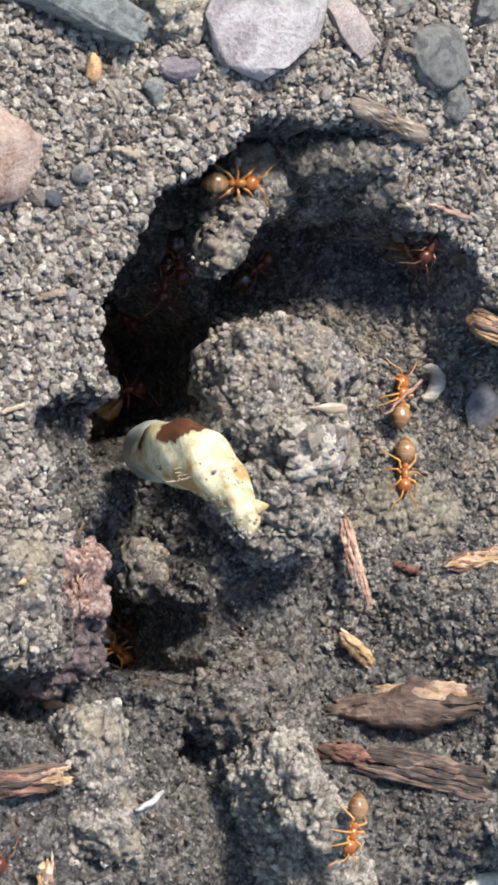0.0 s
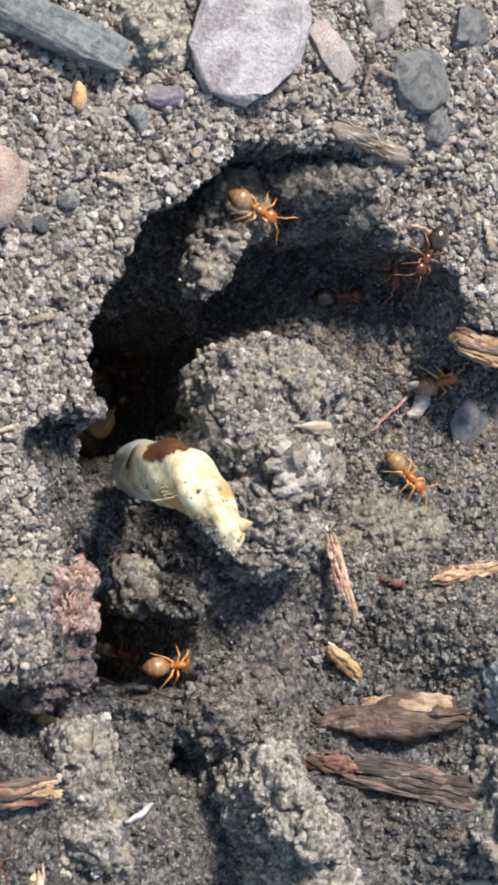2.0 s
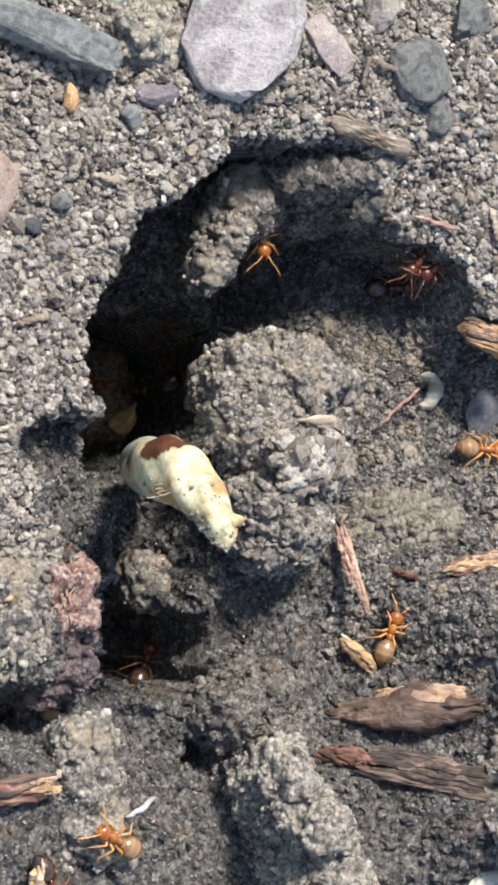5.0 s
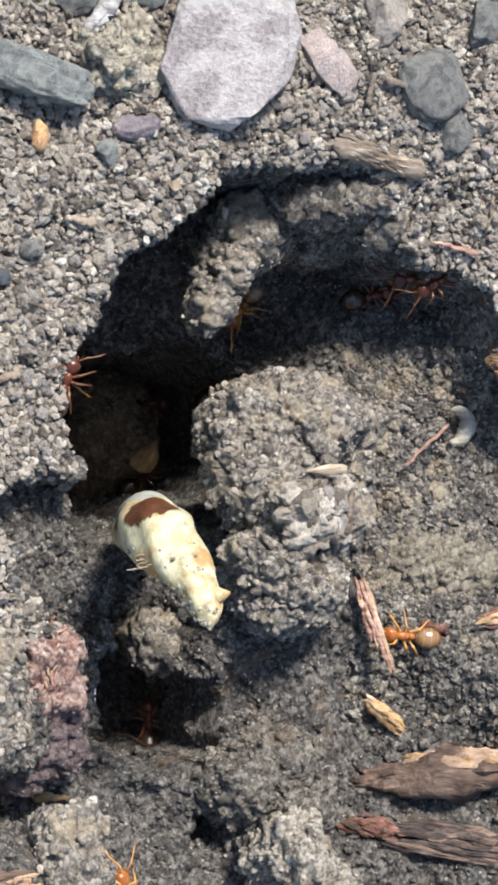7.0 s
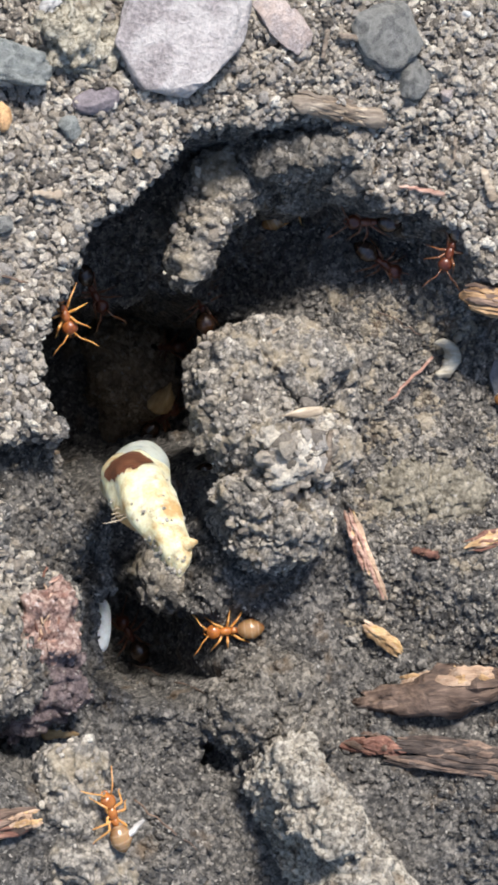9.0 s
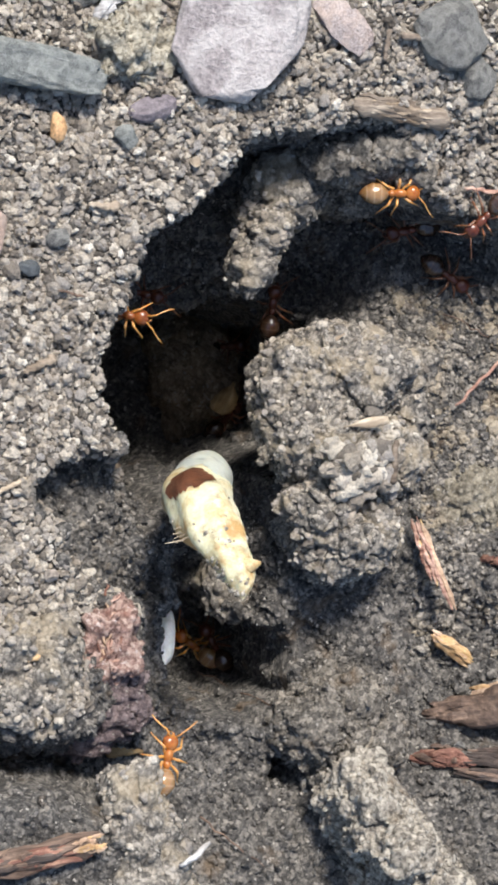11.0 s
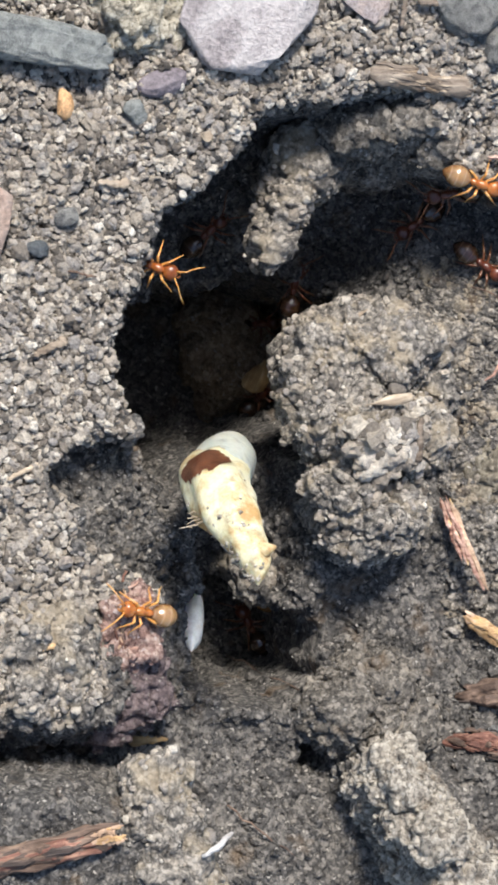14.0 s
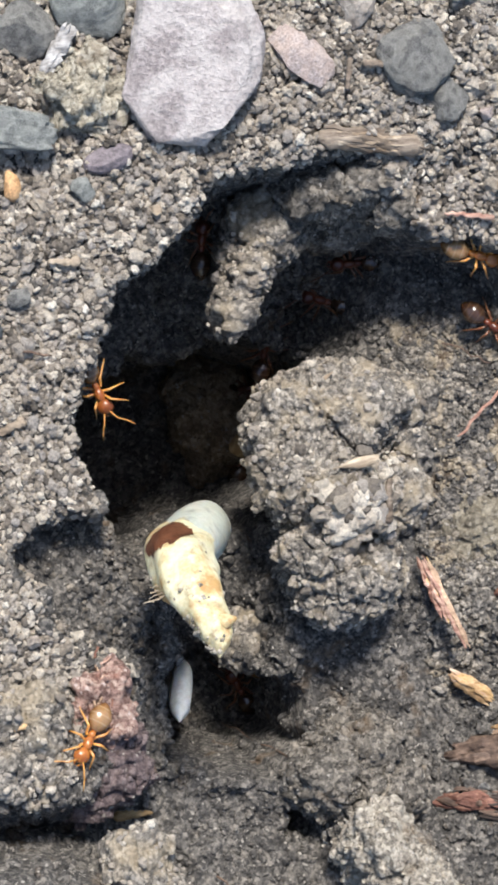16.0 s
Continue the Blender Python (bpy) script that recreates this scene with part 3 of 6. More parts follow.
def stone(name, x, y, size, turn, seed, mat, label, category="stone", cuts=7, sink=0.35, level=5, wave=0.07, tilt=(0, 0), square=1.0, sides=(), rough=0.016):
    """A stone with worn flat faces, half set in the soil."""
    rng = np.random.default_rng(seed)
    v, f = BALLS[level]
    p = np.sign(v) * np.abs(v) ** square
    p = p * (1 + wave * lumps(v, 3.0, seed + 1) + wave * 0.35 * lumps(v, 9.0, seed + 2))[:, None]
    for _ in range(cuts):
        n = rng.normal(size=3)
        n /= np.linalg.norm(n)
        d = rng.uniform(0.55, 0.85)
        p = p - np.maximum(0, p @ n - d)[:, None] * n * 0.95
    for a, d in sides:
        n = np.array((math.cos(radians(a)), math.sin(radians(a)), 0.0))
        p = p - np.maximum(0, p @ n - d)[:, None] * n * 0.92
    p = p * (1 + rough * lumps(p, 9.0, seed + 3) + rough * 0.6 * lumps(p, 22.0, seed + 4))[:, None]
    p = p * np.array(size) / 2
    ob = mesh_object(name, p, f, mat)
    z = ground_at(x, y) + size[2] * (0.5 - sink)
    ob.matrix_world = Matrix.Translation(Vector((x, y, z)) * MM) @ pose(0, 0, 0, tilt[0], tilt[1], turn)
    return tagged(ob, label, category)


def tube(path, radii, sides=9, rough=0.0, seed=0, flat=1.0):
    """A closed tapered tube along a path, with uneven sides."""
    rng = np.random.default_rng(seed)
    path = np.array(path, float)
    v, f = [], []
    up = np.array([0, 0, 1.0])
    for i, (p, r) in enumerate(zip(path, radii)):
        d = path[min(i + 1, len(path) - 1)] - path[max(i - 1, 0)]
        d /= np.linalg.norm(d) + 1e-9
        a = np.cross(up, d)
        if np.linalg.norm(a) < 0.2:
            a = np.cross(np.array([1.0, 0, 0]), d)
        a /= np.linalg.norm(a)
        b = np.cross(d, a)
        for k in range(sides):
            w = 2 * math.pi * k / sides
            rr = r * (1 + rough * rng.uniform(-1, 1))
            v.append(p + rr * (math.cos(w) * a + flat * math.sin(w) * b))
    for i in range(len(path) - 1):
        for k in range(sides):
            k2 = (k + 1) % sides
            f.append((i * sides + k, i * sides + k2, (i + 1) * sides + k2, (i + 1) * sides + k))
    n = len(v)
    v += [path[0], path[-1]]
    for k in range(sides):
        k2 = (k + 1) % sides
        f.append((n, k2, k, n))
        m = (len(path) - 1) * sides
        f.append((n + 1, m + k, m + k2, n + 1))
    tris = []
    for q in f:
        tris += [(q[0], q[1], q[2])] + ([(q[0], q[2], q[3])] if q[3] != q[0] else [])
    return np.array(v), np.array(tris)


def along(a, b, n, sag=0.0, wander=0.0, seed=0):
    rng = np.random.default_rng(seed)
    t = np.linspace(0, 1, n)[:, None]
    p = np.array(a, float) * (1 - t) + np.array(b, float) * t
    p[:, 2] -= (sag * np.sin(t * math.pi))[:, 0]
    p[1:-1] += rng.normal(0, wander, (n - 2, 3)) if wander else 0
    return p


def on_ground(x, y, lift=0.3):
    return (x, y, ground_at(x, y) + lift)


def thing_at(name, label, category):
    return tagged(new(name), label, category)


def stick(name, a, b, r, mat, label, category="stick", taper=(1.0, 1.0), sides=10, rough=0.16, flat=0.7, wander=0.12, seed=0, splinters=0):
    """A piece of twig or straw, with torn ends and loose splinters."""
    ob = thing_at(name, label, category)
    n = 14
    path = along(a, b, n, 0, wander, seed)
    rad = [r * (taper[0] + (taper[1] - taper[0]) * i / (n - 1)) * (0.55 if i in (0, n - 1) else 1.0) for i in range(n)]
    part("shaft", *tube(path, rad, sides, rough * 1.4, seed, flat), mat, ob)
    rng = np.random.default_rng(seed + 50)
    d = np.array(b, float) - np.array(a, float)
    for k in range(splinters):
        s = rng.uniform(0.0, 0.75)
        q = np.array(a) + d * s + rng.normal(0, r * 0.5, 3) + (0, 0, r * 0.5)
        e = q + d * rng.uniform(0.15, 0.4) + rng.normal(0, r * 0.5, 3)
        part("splinter", *tube(along(q, e, 5, 0, 0.03, seed + k), [r * 0.12, r * 0.22, r * 0.2, r * 0.14, r * 0.04], 6, 0.1, k), mat, ob)
    return ob


def bundle(ob, a, b, width, height_, n, mats, seed, r=(0.07, 0.2), name="splinter", fray=0.35, arch=0.0):
    """Many thin torn splinters side by side between two places, as split wood shows them."""
    rng = np.random.default_rng(seed)
    a, b = np.array(a, float), np.array(b, float)
    d = b - a
    side = np.cross(d, (0, 0, 1.0))
    side /= np.linalg.norm(side)
    for k in range(n):
        s0, s1 = rng.uniform(0, fray), 1 - rng.uniform(0, fray)
        o = rng.uniform(-1, 1)
        up = height_ * (1 - o * o) * rng.uniform(0.4, 1.0)
        p = a + d * s0 + side * width * o * (0.75 + 0.25 * s0) + (0, 0, up)
        q = a + d * s1 + side * width * (o * 0.9 + rng.normal(0, 0.06)) + (0, 0, up + rng.normal(0, 0.06))
        rr = rng.uniform(*r)
        path = along(p, q, 8, -arch, 0.04 + rr * 0.25, seed * 31 + k)
        part(name, *tube(path, [rr * 0.25] + [rr * rng.uniform(0.75, 1.2) for _ in range(6)] + [rr * 0.2], 6, 0.25, seed + k, 0.6), mats[k % len(mats)], ob, "", False)


def flake(name, x, y, z, size, turn, mat, label, category="chip", tilt=(0, 0), seed=0, curl=0.15):
    """A thin chip, pointed at one end and a little curled."""
    rng = np.random.default_rng(seed)
    nu, nv = 14, 6
    vt, vb = [], []
    for i in range(nu):
        u = i / (nu - 1)
        w = max(0.08, math.sin(math.pi * min(1.0, 0.12 + u)) ** 0.6 * (1 - 0.45 * u))
        for j in range(nv):
            s = j / (nv - 1) * 2 - 1
            zz = curl * size[0] * (-(u - 0.5) ** 2) + curl * size[1] * (-s * s) + rng.normal(0, 0.015)
            vt.append(((u - 0.5) * size[0], s * w * size[1] / 2 * (1 + rng.normal(0, 0.05)), zz + size[2] / 2))
            vb.append((vt[-1][0], vt[-1][1], zz - size[2] / 2))
    v = np.array(vt + vb)
    f, o = [], nu * nv
    for i in range(nu - 1):
        for j in range(nv - 1):
            a, b, c, d = i * nv + j, (i + 1) * nv + j, (i + 1) * nv + j + 1, i * nv + j + 1
            f += [(a, b, c), (a, c, d), (o + a, o + c, o + b), (o + a, o + d, o + c)]
    rim = [i * nv for i in range(nu)] + [(nu - 1) * nv + j for j in range(1, nv)] + [i * nv + nv - 1 for i in range(nu - 2, -1, -1)] + list(range(nv - 2, 0, -1))
    for a, b in zip(rim, rim[1:] + rim[:1]):
        f += [(a, o + a, o + b), (a, o + b, b)]
    ob = mesh_object(name, v, np.array(f), mat)
    ob.matrix_world = Matrix.Translation(Vector((x, y, z)) * MM) @ pose(0, 0, 0, tilt[0], tilt[1], turn)
    return tagged(ob, label, category)


QUARTZ = stone_like((0.25, 0.218, 0.213), (0.42, 0.378, 0.363), (0.62, 0.59, 0.56), 0.42, 0.5, 0.45, 0.4)
SLATE = stone_like((0.17, 0.178, 0.168), (0.32, 0.332, 0.31), (0.50, 0.51, 0.46), 1.4, 0.75, 0.3, 0.5)
PINK = stone_like((0.36, 0.295, 0.275), (0.60, 0.525, 0.49), (0.50, 0.37, 0.30), 0.9, 0.65, 0.4, 0.4)
RUST_STONE = stone_like((0.26, 0.165, 0.125), (0.44, 0.32, 0.25), (0.46, 0.385, 0.33), 0.6, 0.8, 0.3, 0.3)
GREY = stone_like((0.14, 0.138, 0.13), (0.31, 0.305, 0.29), (0.48, 0.47, 0.42), 1.5, 0.95, 0.15, 0.8)
MAUVE = stone_like((0.13, 0.11, 0.12), (0.22, 0.19, 0.20), None, 0.6, 0.7)
ORANGE = stone_like((0.52, 0.28, 0.12), (0.72, 0.46, 0.24), None, 0.8, 0.6)
BLUE = stone_like((0.045, 0.052, 0.056), (0.105, 0.115, 0.12), None, 0.8, 0.5)
WHITE = stone_like((0.48, 0.48, 0.46), (0.68, 0.68, 0.65), None, 0.8, 0.5)
TWIG = wood_like("weathered_twig", (0.13, 0.10, 0.075), (0.27, 0.22, 0.17), (0.42, 0.36, 0.28))
STRAW = wood_like("straw", (0.36, 0.22, 0.09), (0.60, 0.42, 0.20), (0.76, 0.60, 0.36))
CREAM = wood_like("pale_husk", (0.28, 0.21, 0.14), (0.46, 0.375, 0.27), (0.62, 0.54, 0.42))
BARK = wood_like("brown_bark", (0.075, 0.054, 0.043), (0.16, 0.108, 0.08), (0.30, 0.21, 0.15))
DARK_BARK = wood_like("dark_bark", (0.022, 0.018, 0.016), (0.07, 0.052, 0.043), (0.17, 0.125, 0.10))
RED_WOOD = wood_like("reddish_wood", (0.085, 0.04, 0.03), (0.21, 0.10, 0.072), (0.42, 0.25, 0.17))
TAN_WOOD = wood_like("tan_wood", (0.38, 0.225, 0.105), (0.58, 0.385, 0.195), (0.75, 0.58, 0.37))
ROTTEN_TAN = wood_like("rotten_tan_wood", (0.19, 0.105, 0.05), (0.36, 0.22, 0.11), (0.55, 0.38, 0.22))
GREY_WOOD = wood_like("grey_weathered_wood", (0.22, 0.21, 0.20), (0.40, 0.39, 0.375), (0.58, 0.57, 0.55))
STRAW_CHIP = wood_like("dull_straw", (0.22, 0.175, 0.125), (0.38, 0.31, 0.23), (0.55, 0.47, 0.36))
PINK_FIBRE = wood_like("pinkish_fibre", (0.22, 0.10, 0.075), (0.47, 0.29, 0.22), (0.70, 0.52, 0.42))
CREST = wood_like("pale_crest", (0.40, 0.26, 0.17), (0.58, 0.41, 0.28), (0.76, 0.60, 0.45))
HAIR = wood_like("white_hair", (0.55, 0.54, 0.52), (0.72, 0.71, 0.68), (0.85, 0.84, 0.82))

TAN_STONE = stone_like((0.25, 0.21, 0.175), (0.43, 0.37, 0.31), (0.5, 0.46, 0.40), 0.6, 0.8, 0.25, 0.3)

# stones on the bank
stone("stone", 0.8, 11.9, (11.6, 11.8, 4.6), -10, 4, QUARTZ, "large smooth pale mauve-grey stone with white glints", sink=0.3, level=6, cuts=4, square=0.62, wave=0.09, sides=((-38, 0.86), (222, 0.92), (128, 0.95)))
stone("stone", -17.5, 8.9, (15.5, 3.6, 3.2), -11, 7, SLATE, "long blue-grey stone with a rough upper edge", sink=0.3, level=6, cuts=5, square=0.6, wave=0.11, rough=0.035)
stone("stone", -19.4, -2.6, (6.6, 7.8, 4.0), 15, 12, RUST_STONE, "rounded pinkish-brown stone in crumbly soil", sink=0.35)
stone("stone", 9.1, 11.2, (4.2, 5.6, 1.8), 35, 16, PINK, "flat pink stone chip with sharp edges", sink=0.2, cuts=22, square=0.7, wave=0.04, rough=0.024)
stone("stone", 13.2, 15.2, (3.6, 6.2, 2.4), 8, 19, TAN_STONE, "pale pinkish stone chip", sink=0.2, cuts=20, square=0.7, wave=0.04, rough=0.024)
stone("stone", -5.6, 16.4, (5.2, 6.6, 3.0), 20, 22, SLATE, "smooth grey stone beside a larger one", sink=0.3)
stone("stone", 17.4, 10.8, (5.6, 6.0, 2.6), 40, 25, GREY, "rough greenish-grey stone on the bank", sink=0.35, cuts=16, square=0.75, rough=0.03)
stone("stone", 21.6, 15.0, (3.8, 3.8, 2.4), 0, 28, GREY, "grey rounded rough stone", sink=0.35, rough=0.03)
stone("stone", 19.2, 7.2, (3.6, 3.4, 1.8), 10, 31, GREY, "flat grey stone bedded in the soil", sink=0.4, cuts=14, rough=0.03)
stone("stone", 2.7, 16.2, (2.0, 3.4, 1.8), 12, 34, PINK, "small pinkish-tan angular stone", sink=0.3)
stone("stone", -5.4, 5.3, (3.6, 1.9, 1.5), 12, 37, MAUVE, "dark mauve-grey stone among crumbs", sink=0.3)
stone("stone", -7.4, 3.4, (1.9, 1.8, 1.4), 0, 40, SLATE, "small grey stone among crumbs", sink=0.25, level=4)
stone("grain", -12.3, 4.2, (1.35, 2.2, 1.2), 8, 43, ORANGE, "bright orange-tan mineral grain", "grain", sink=0.2, level=4)
stone("stone", -15.0, -5.5, (1.9, 1.5, 1.2), 0, 46, BLUE, "small blue-black rounded stone", sink=0.25, level=4)
stone("stone", -12.6, -3.4, (2.0, 1.5, 1.2), 20, 49, GREY, "small dark grey stone", sink=0.25, level=4)
stone("stone", 22.2, 5.8, (1.5, 1.2, 1.0), 40, 52, PINK, "small pale pinkish pebble", "pebble", sink=0.2, level=4)
stone("grain", 23.9, 11.9, (0.8, 0.7, 0.6), 10, 55, WHITE, "tiny bright white mineral grain", "grain", sink=0.1, level=4)
stone("grain", -2.6, 1.5, (0.9, 0.9, 0.8), 0, 58, CREAM, "tiny cream mineral grain at the lip", "grain", sink=0.1, level=4)
stone("grain", -14.9, -26.7, (1.0, 1.0, 0.9), 0, 61, TAN_STONE, "small pale grain on the bank", "grain", sink=0.1, level=4)
stone("stone", 31.4, -15.8, (5.6, 4.4, 1.5), 15, 67, stone_like((0.075, 0.08, 0.088), (0.15, 0.153, 0.165), (0.19, 0.165, 0.165), 0.6, 0.5, 0.4), "smooth bluish flat stone in damp soil", sink=0.42, cuts=11)
stone("stone", 29.6, -54.4, (6.0, 3.2, 1.6), 0, 70, stone_like((0.66, 0.62, 0.46), (0.80, 0.77, 0.62), None, 0.2, 0.4), "smooth rounded cream stone, partly in view", sink=0.1, cuts=3, wave=0.03)

clod("soil_clod", (-6.6, 9.8, 0.3), (2.0, 2.6, 1.2), (0, 0, 30), 63, 5, 0.2, 0.3, 0.8, 0.8, material("yellowish_soil", soil_like((0.16, 0.142, 0.108), (0.38, 0.345, 0.27), (0.60, 0.56, 0.455)), 0.9, spec=0.2), "pale yellowish crumbly soil between two stones")
stone("stone", -10.1, 14.7, (5.0, 4.4, 2.4), 30, 64, GREY, "dark rough grey stone above a long one", sink=0.35, cuts=9)

# wood, bark and straw
chip = thing_at("twig", "pale grey weathered stick between stones on the bank", "stick")
part("core", *tube(along(on_ground(-9.2, 11.4, 0.5), on_ground(-6.8, 14.6, 0.8), 12, 0, 0.08, 91), [0.3, 0.55, 0.6, 0.6, 0.55, 0.6, 0.65, 0.6, 0.55, 0.5, 0.45, 0.25], 10, 0.2, 91, 0.75), GREY_WOOD, chip)
bundle(chip, on_ground(-9.3, 11.3, 0.7), on_ground(-6.8, 14.7, 1.0), 0.5, 0.3, 10, [GREY_WOOD], 92, (0.08, 0.18), fray=0.3)
chip = thing_at("twig", "short weathered grey-brown twig lying on the lip", "twig")
part("core", *tube(along(on_ground(9.7, 5.5, 0.4), on_ground(17.4, 3.9, 0.4), 12, 0, 0.08, 3), [0.4] + [0.8] * 10 + [0.5], 12, 0.16, 3, 0.6), TWIG, chip)
bundle(chip, on_ground(9.4, 5.6, 0.5), on_ground(17.7, 3.9, 0.5), 0.75, 0.4, 22, [TWIG, TWIG, CREAM], 83, (0.09, 0.22), fray=0.35)
stick("twig", on_ground(18.8, -0.9, 0.6), on_ground(22.3, -1.6, 0.6), 0.2, PINK_FIBRE, "thin reddish-tan twig on the lip", "twig", (0.6, 1.2), 7, 0.1, 0.8, 0.06, 5)
stick("straw", on_ground(-10.5, -1.2, 0.6), on_ground(-8.3, -1.5, 0.6), 0.36, STRAW_CHIP, "short pale straw chip among crumbs", "straw", (0.5, 1.1), 7, 0.3, 0.35, 0.04, 7)
stick("straw", on_ground(25.2, 0.3, 0.5), on_ground(26.2, -2.2, 0.5), 0.45, STRAW_CHIP, "pale pinkish straw chip", "straw", (0.5, 1.1), 7, 0.3, 0.35, 0.04, 9)
stick("straw", on_ground(13.2, 10.1, 0.7), on_ground(15.4, 9.9, 0.7), 0.28, TWIG, "small grey twig among stones", "twig", (1, 0.8), 8, 0.1, 0.8, 0.04, 11)
stick("straw", on_ground(12.4, 10.6, 0.7), on_ground(12.0, 8.4, 0.7), 0.22, TWIG, "small upright grey twig among stones", "twig", (1, 0.8), 8, 0.1, 0.8, 0.04, 12)
stick("straw", on_ground(-15.8, -12.6, 0.5), on_ground(-13.4, -11.8, 0.5), 0.36, STRAW_CHIP, "short pale straw chip in crumbly soil", "straw", (0.5, 1.1), 7, 0.3, 0.35, 0.04, 13)
stick("straw", on_ground(-18.4, -20.8, 0.5), on_ground(-16.2, -19.9, 0.5), 0.2, CREAM, "thin pale straw on the bank", "straw", (0.8, 1.0), 7, 0.1, 0.7, 0.04, 15)
flake("seed_husk", 9.2, -12.0, -4.4, (2.3, 0.8, 0.16), 32, CREAM, "pale tan seed husk on the clod", "husk", (10, -25), 2)
flake("seed_husk", 9.7, -17.8, 1.0, (3.4, 0.95, 0.16), 186, CREAM, "cream pointed husk flake on top of the clod", "husk", (5, 6), 4)
stick("twig", (12.0, -19.2, 0.9), (11.6, -22.4, 0.9), 0.3, TWIG, "short grey twig lying on the clod", "twig", (0.8, 1.1), 8, 0.12, 0.8, 0.05, 17)
chip = thing_at("wood_chip", "tan rotten wood chip in damp soil", "wood chip")
part("core", *tube(along((24.0, -9.4, -1.6), (31.1, -10.6, -0.6), 12, 0, 0.15, 19), [0.2, 0.6, 0.9, 1.0, 1.1, 1.2, 1.2, 1.2, 1.2, 1.1, 0.9, 0.4], 11, 0.25, 19, 0.6), ROTTEN_TAN, chip)
bundle(chip, (24.0, -9.4, -1.2), (31.1, -10.6, -0.1), 1.1, 0.5, 36, [ROTTEN_TAN, ROTTEN_TAN, BARK], 77, (0.1, 0.26))
chip = thing_at("wood_chip", "reddish torn wood splinter on the slope", "wood chip")
bundle(chip, on_ground(24.0, -29.0, 1.3), on_ground(31.6, -27.3, 2.4), 0.7, 0.5, 24, [RED_WOOD, TAN_WOOD, CREST], 78, (0.09, 0.26))
stick("wood_chip", on_ground(20.6, -29.2, 0.4), on_ground(22.4, -29.6, 0.4), 0.36, RED_WOOD, "tiny red-brown wood bit", "wood chip", (0.8, 1), 8, 0.2, 0.7, 0.05, 22)
chip = thing_at("wood_chip", "blunt tan-orange wood bit on damp soil", "wood chip")
part("core", *tube(along(on_ground(16.9, -35.0, 0.3), on_ground(19.5, -37.2, 0.4), 9, 0, 0.05, 23), [0.3, 0.5, 0.6, 0.62, 0.65, 0.68, 0.66, 0.6, 0.35], 10, 0.2, 23, 0.8), TAN_WOOD, chip)
bundle(chip, on_ground(16.6, -34.8, 0.4), on_ground(19.6, -37.3, 0.5), 0.5, 0.5, 14, [TAN_WOOD, CREST, STRAW], 79, (0.08, 0.2), fray=0.2)
stick("straw", on_ground(-9.9, -41.0, 0.6), on_ground(-7.0, -41.25, 0.6), 0.36, STRAW, "yellow-tan straw splinter on dark soil", "straw", (1.25, 0.4), 8, 0.12, 0.55, 0.05, 25)
chip = thing_at("stick", "brown bark-covered stick with a broken end", "stick")
part("core", *tube(along((-24, -46.3, 6.3), (-13.4, -44.9, 6.5), 12, 0, 0.1, 27), [0.9] * 11 + [0.6], 12, 0.14, 27, 0.8), BARK, chip)
bundle(chip, (-24, -46.3, 6.5), (-13.0, -44.9, 6.7), 0.85, 0.6, 24, [BARK, DARK_BARK, RED_WOOD], 80, (0.12, 0.3), "bark_strip", 0.45)
bundle(chip, (-15.2, -45.1, 6.9), (-12.8, -44.8, 6.9), 0.6, 0.4, 10, [CREST, TAN_WOOD], 81, (0.1, 0.22), fray=0.3)
chip = thing_at("wood_spike", "pointed tan wood splinter standing up", "wood chip")
bundle(chip, (-13.4, -56.0, 5.4), (-14.3, -49.6, 7.4), 0.5, 0.5, 20, [TAN_WOOD, CREST, BARK], 82, (0.12, 0.3), fray=0.35)
stick("wood_chip", (-18.2, -32.3, 4.3), (-16.2, -32.1, 4.4), 0.26, TAN_WOOD, "tiny orange-brown wood bit on the bank", "wood chip", (0.8, 1), 8, 0.2, 0.7, 0.03, 31)
stick("straw", on_ground(-11.6, -44.0, 0.7), on_ground(-9.4, -44.4, 0.7), 0.5, STRAW, "frayed orange-tan straw on the clump", "straw", (1.1, 0.5), 8, 0.3, 0.5, 0.1, 32, 3)

# bark with a pale torn crest
bark = thing_at("bark", "brown bark piece with a pale torn crest", "bark")
bundle(bark, on_ground(15.4, -40.9, 0.2), on_ground(26.8, -39.5, 0.3), 1.1, 0.8, 34, [BARK, BARK, DARK_BARK], 71, (0.2, 0.5), "strip", 0.4, 0.9)
part("core", *tube(along(on_ground(15.6, -40.9, 0.2), on_ground(26.6, -39.6, 0.3), 12, -1.0, 0.12, 70), [0.3, 0.7, 1.0, 1.3, 1.6, 1.8, 1.9, 1.8, 1.5, 1.1, 0.8, 0.3], 14, 0.3, 70, 0.55), BARK, bark)
bundle(bark, on_ground(18.6, -39.4, 1.3), on_ground(25.4, -38.6, 1.5), 0.6, 0.6, 22, [CREST, CREST, TAN_WOOD], 72, (0.2, 0.45), "torn_wood", 0.35, 1.0)
dark = thing_at("bark", "dark striated bark strip with a reddish end", "bark")
bundle(dark, on_ground(17.0, -44.2, 0.4), on_ground(29.0, -46.2, 0.4), 1.35, 0.5, 40, [DARK_BARK, DARK_BARK, BARK], 73, (0.12, 0.3), "strip", 0.3)
bundle(dark, on_ground(14.0, -43.5, 0.4), on_ground(18.8, -44.3, 0.5), 0.75, 0.5, 18, [RED_WOOD, BARK, RED_WOOD], 74, (0.14, 0.36), "rotten_end", 0.3)
stone("grain", 17.6, -43.2, (1.0, 0.9, 0.7), 20, 73, GREY, "pale grey grain beside the bark", "grain", sink=0.0, level=4)

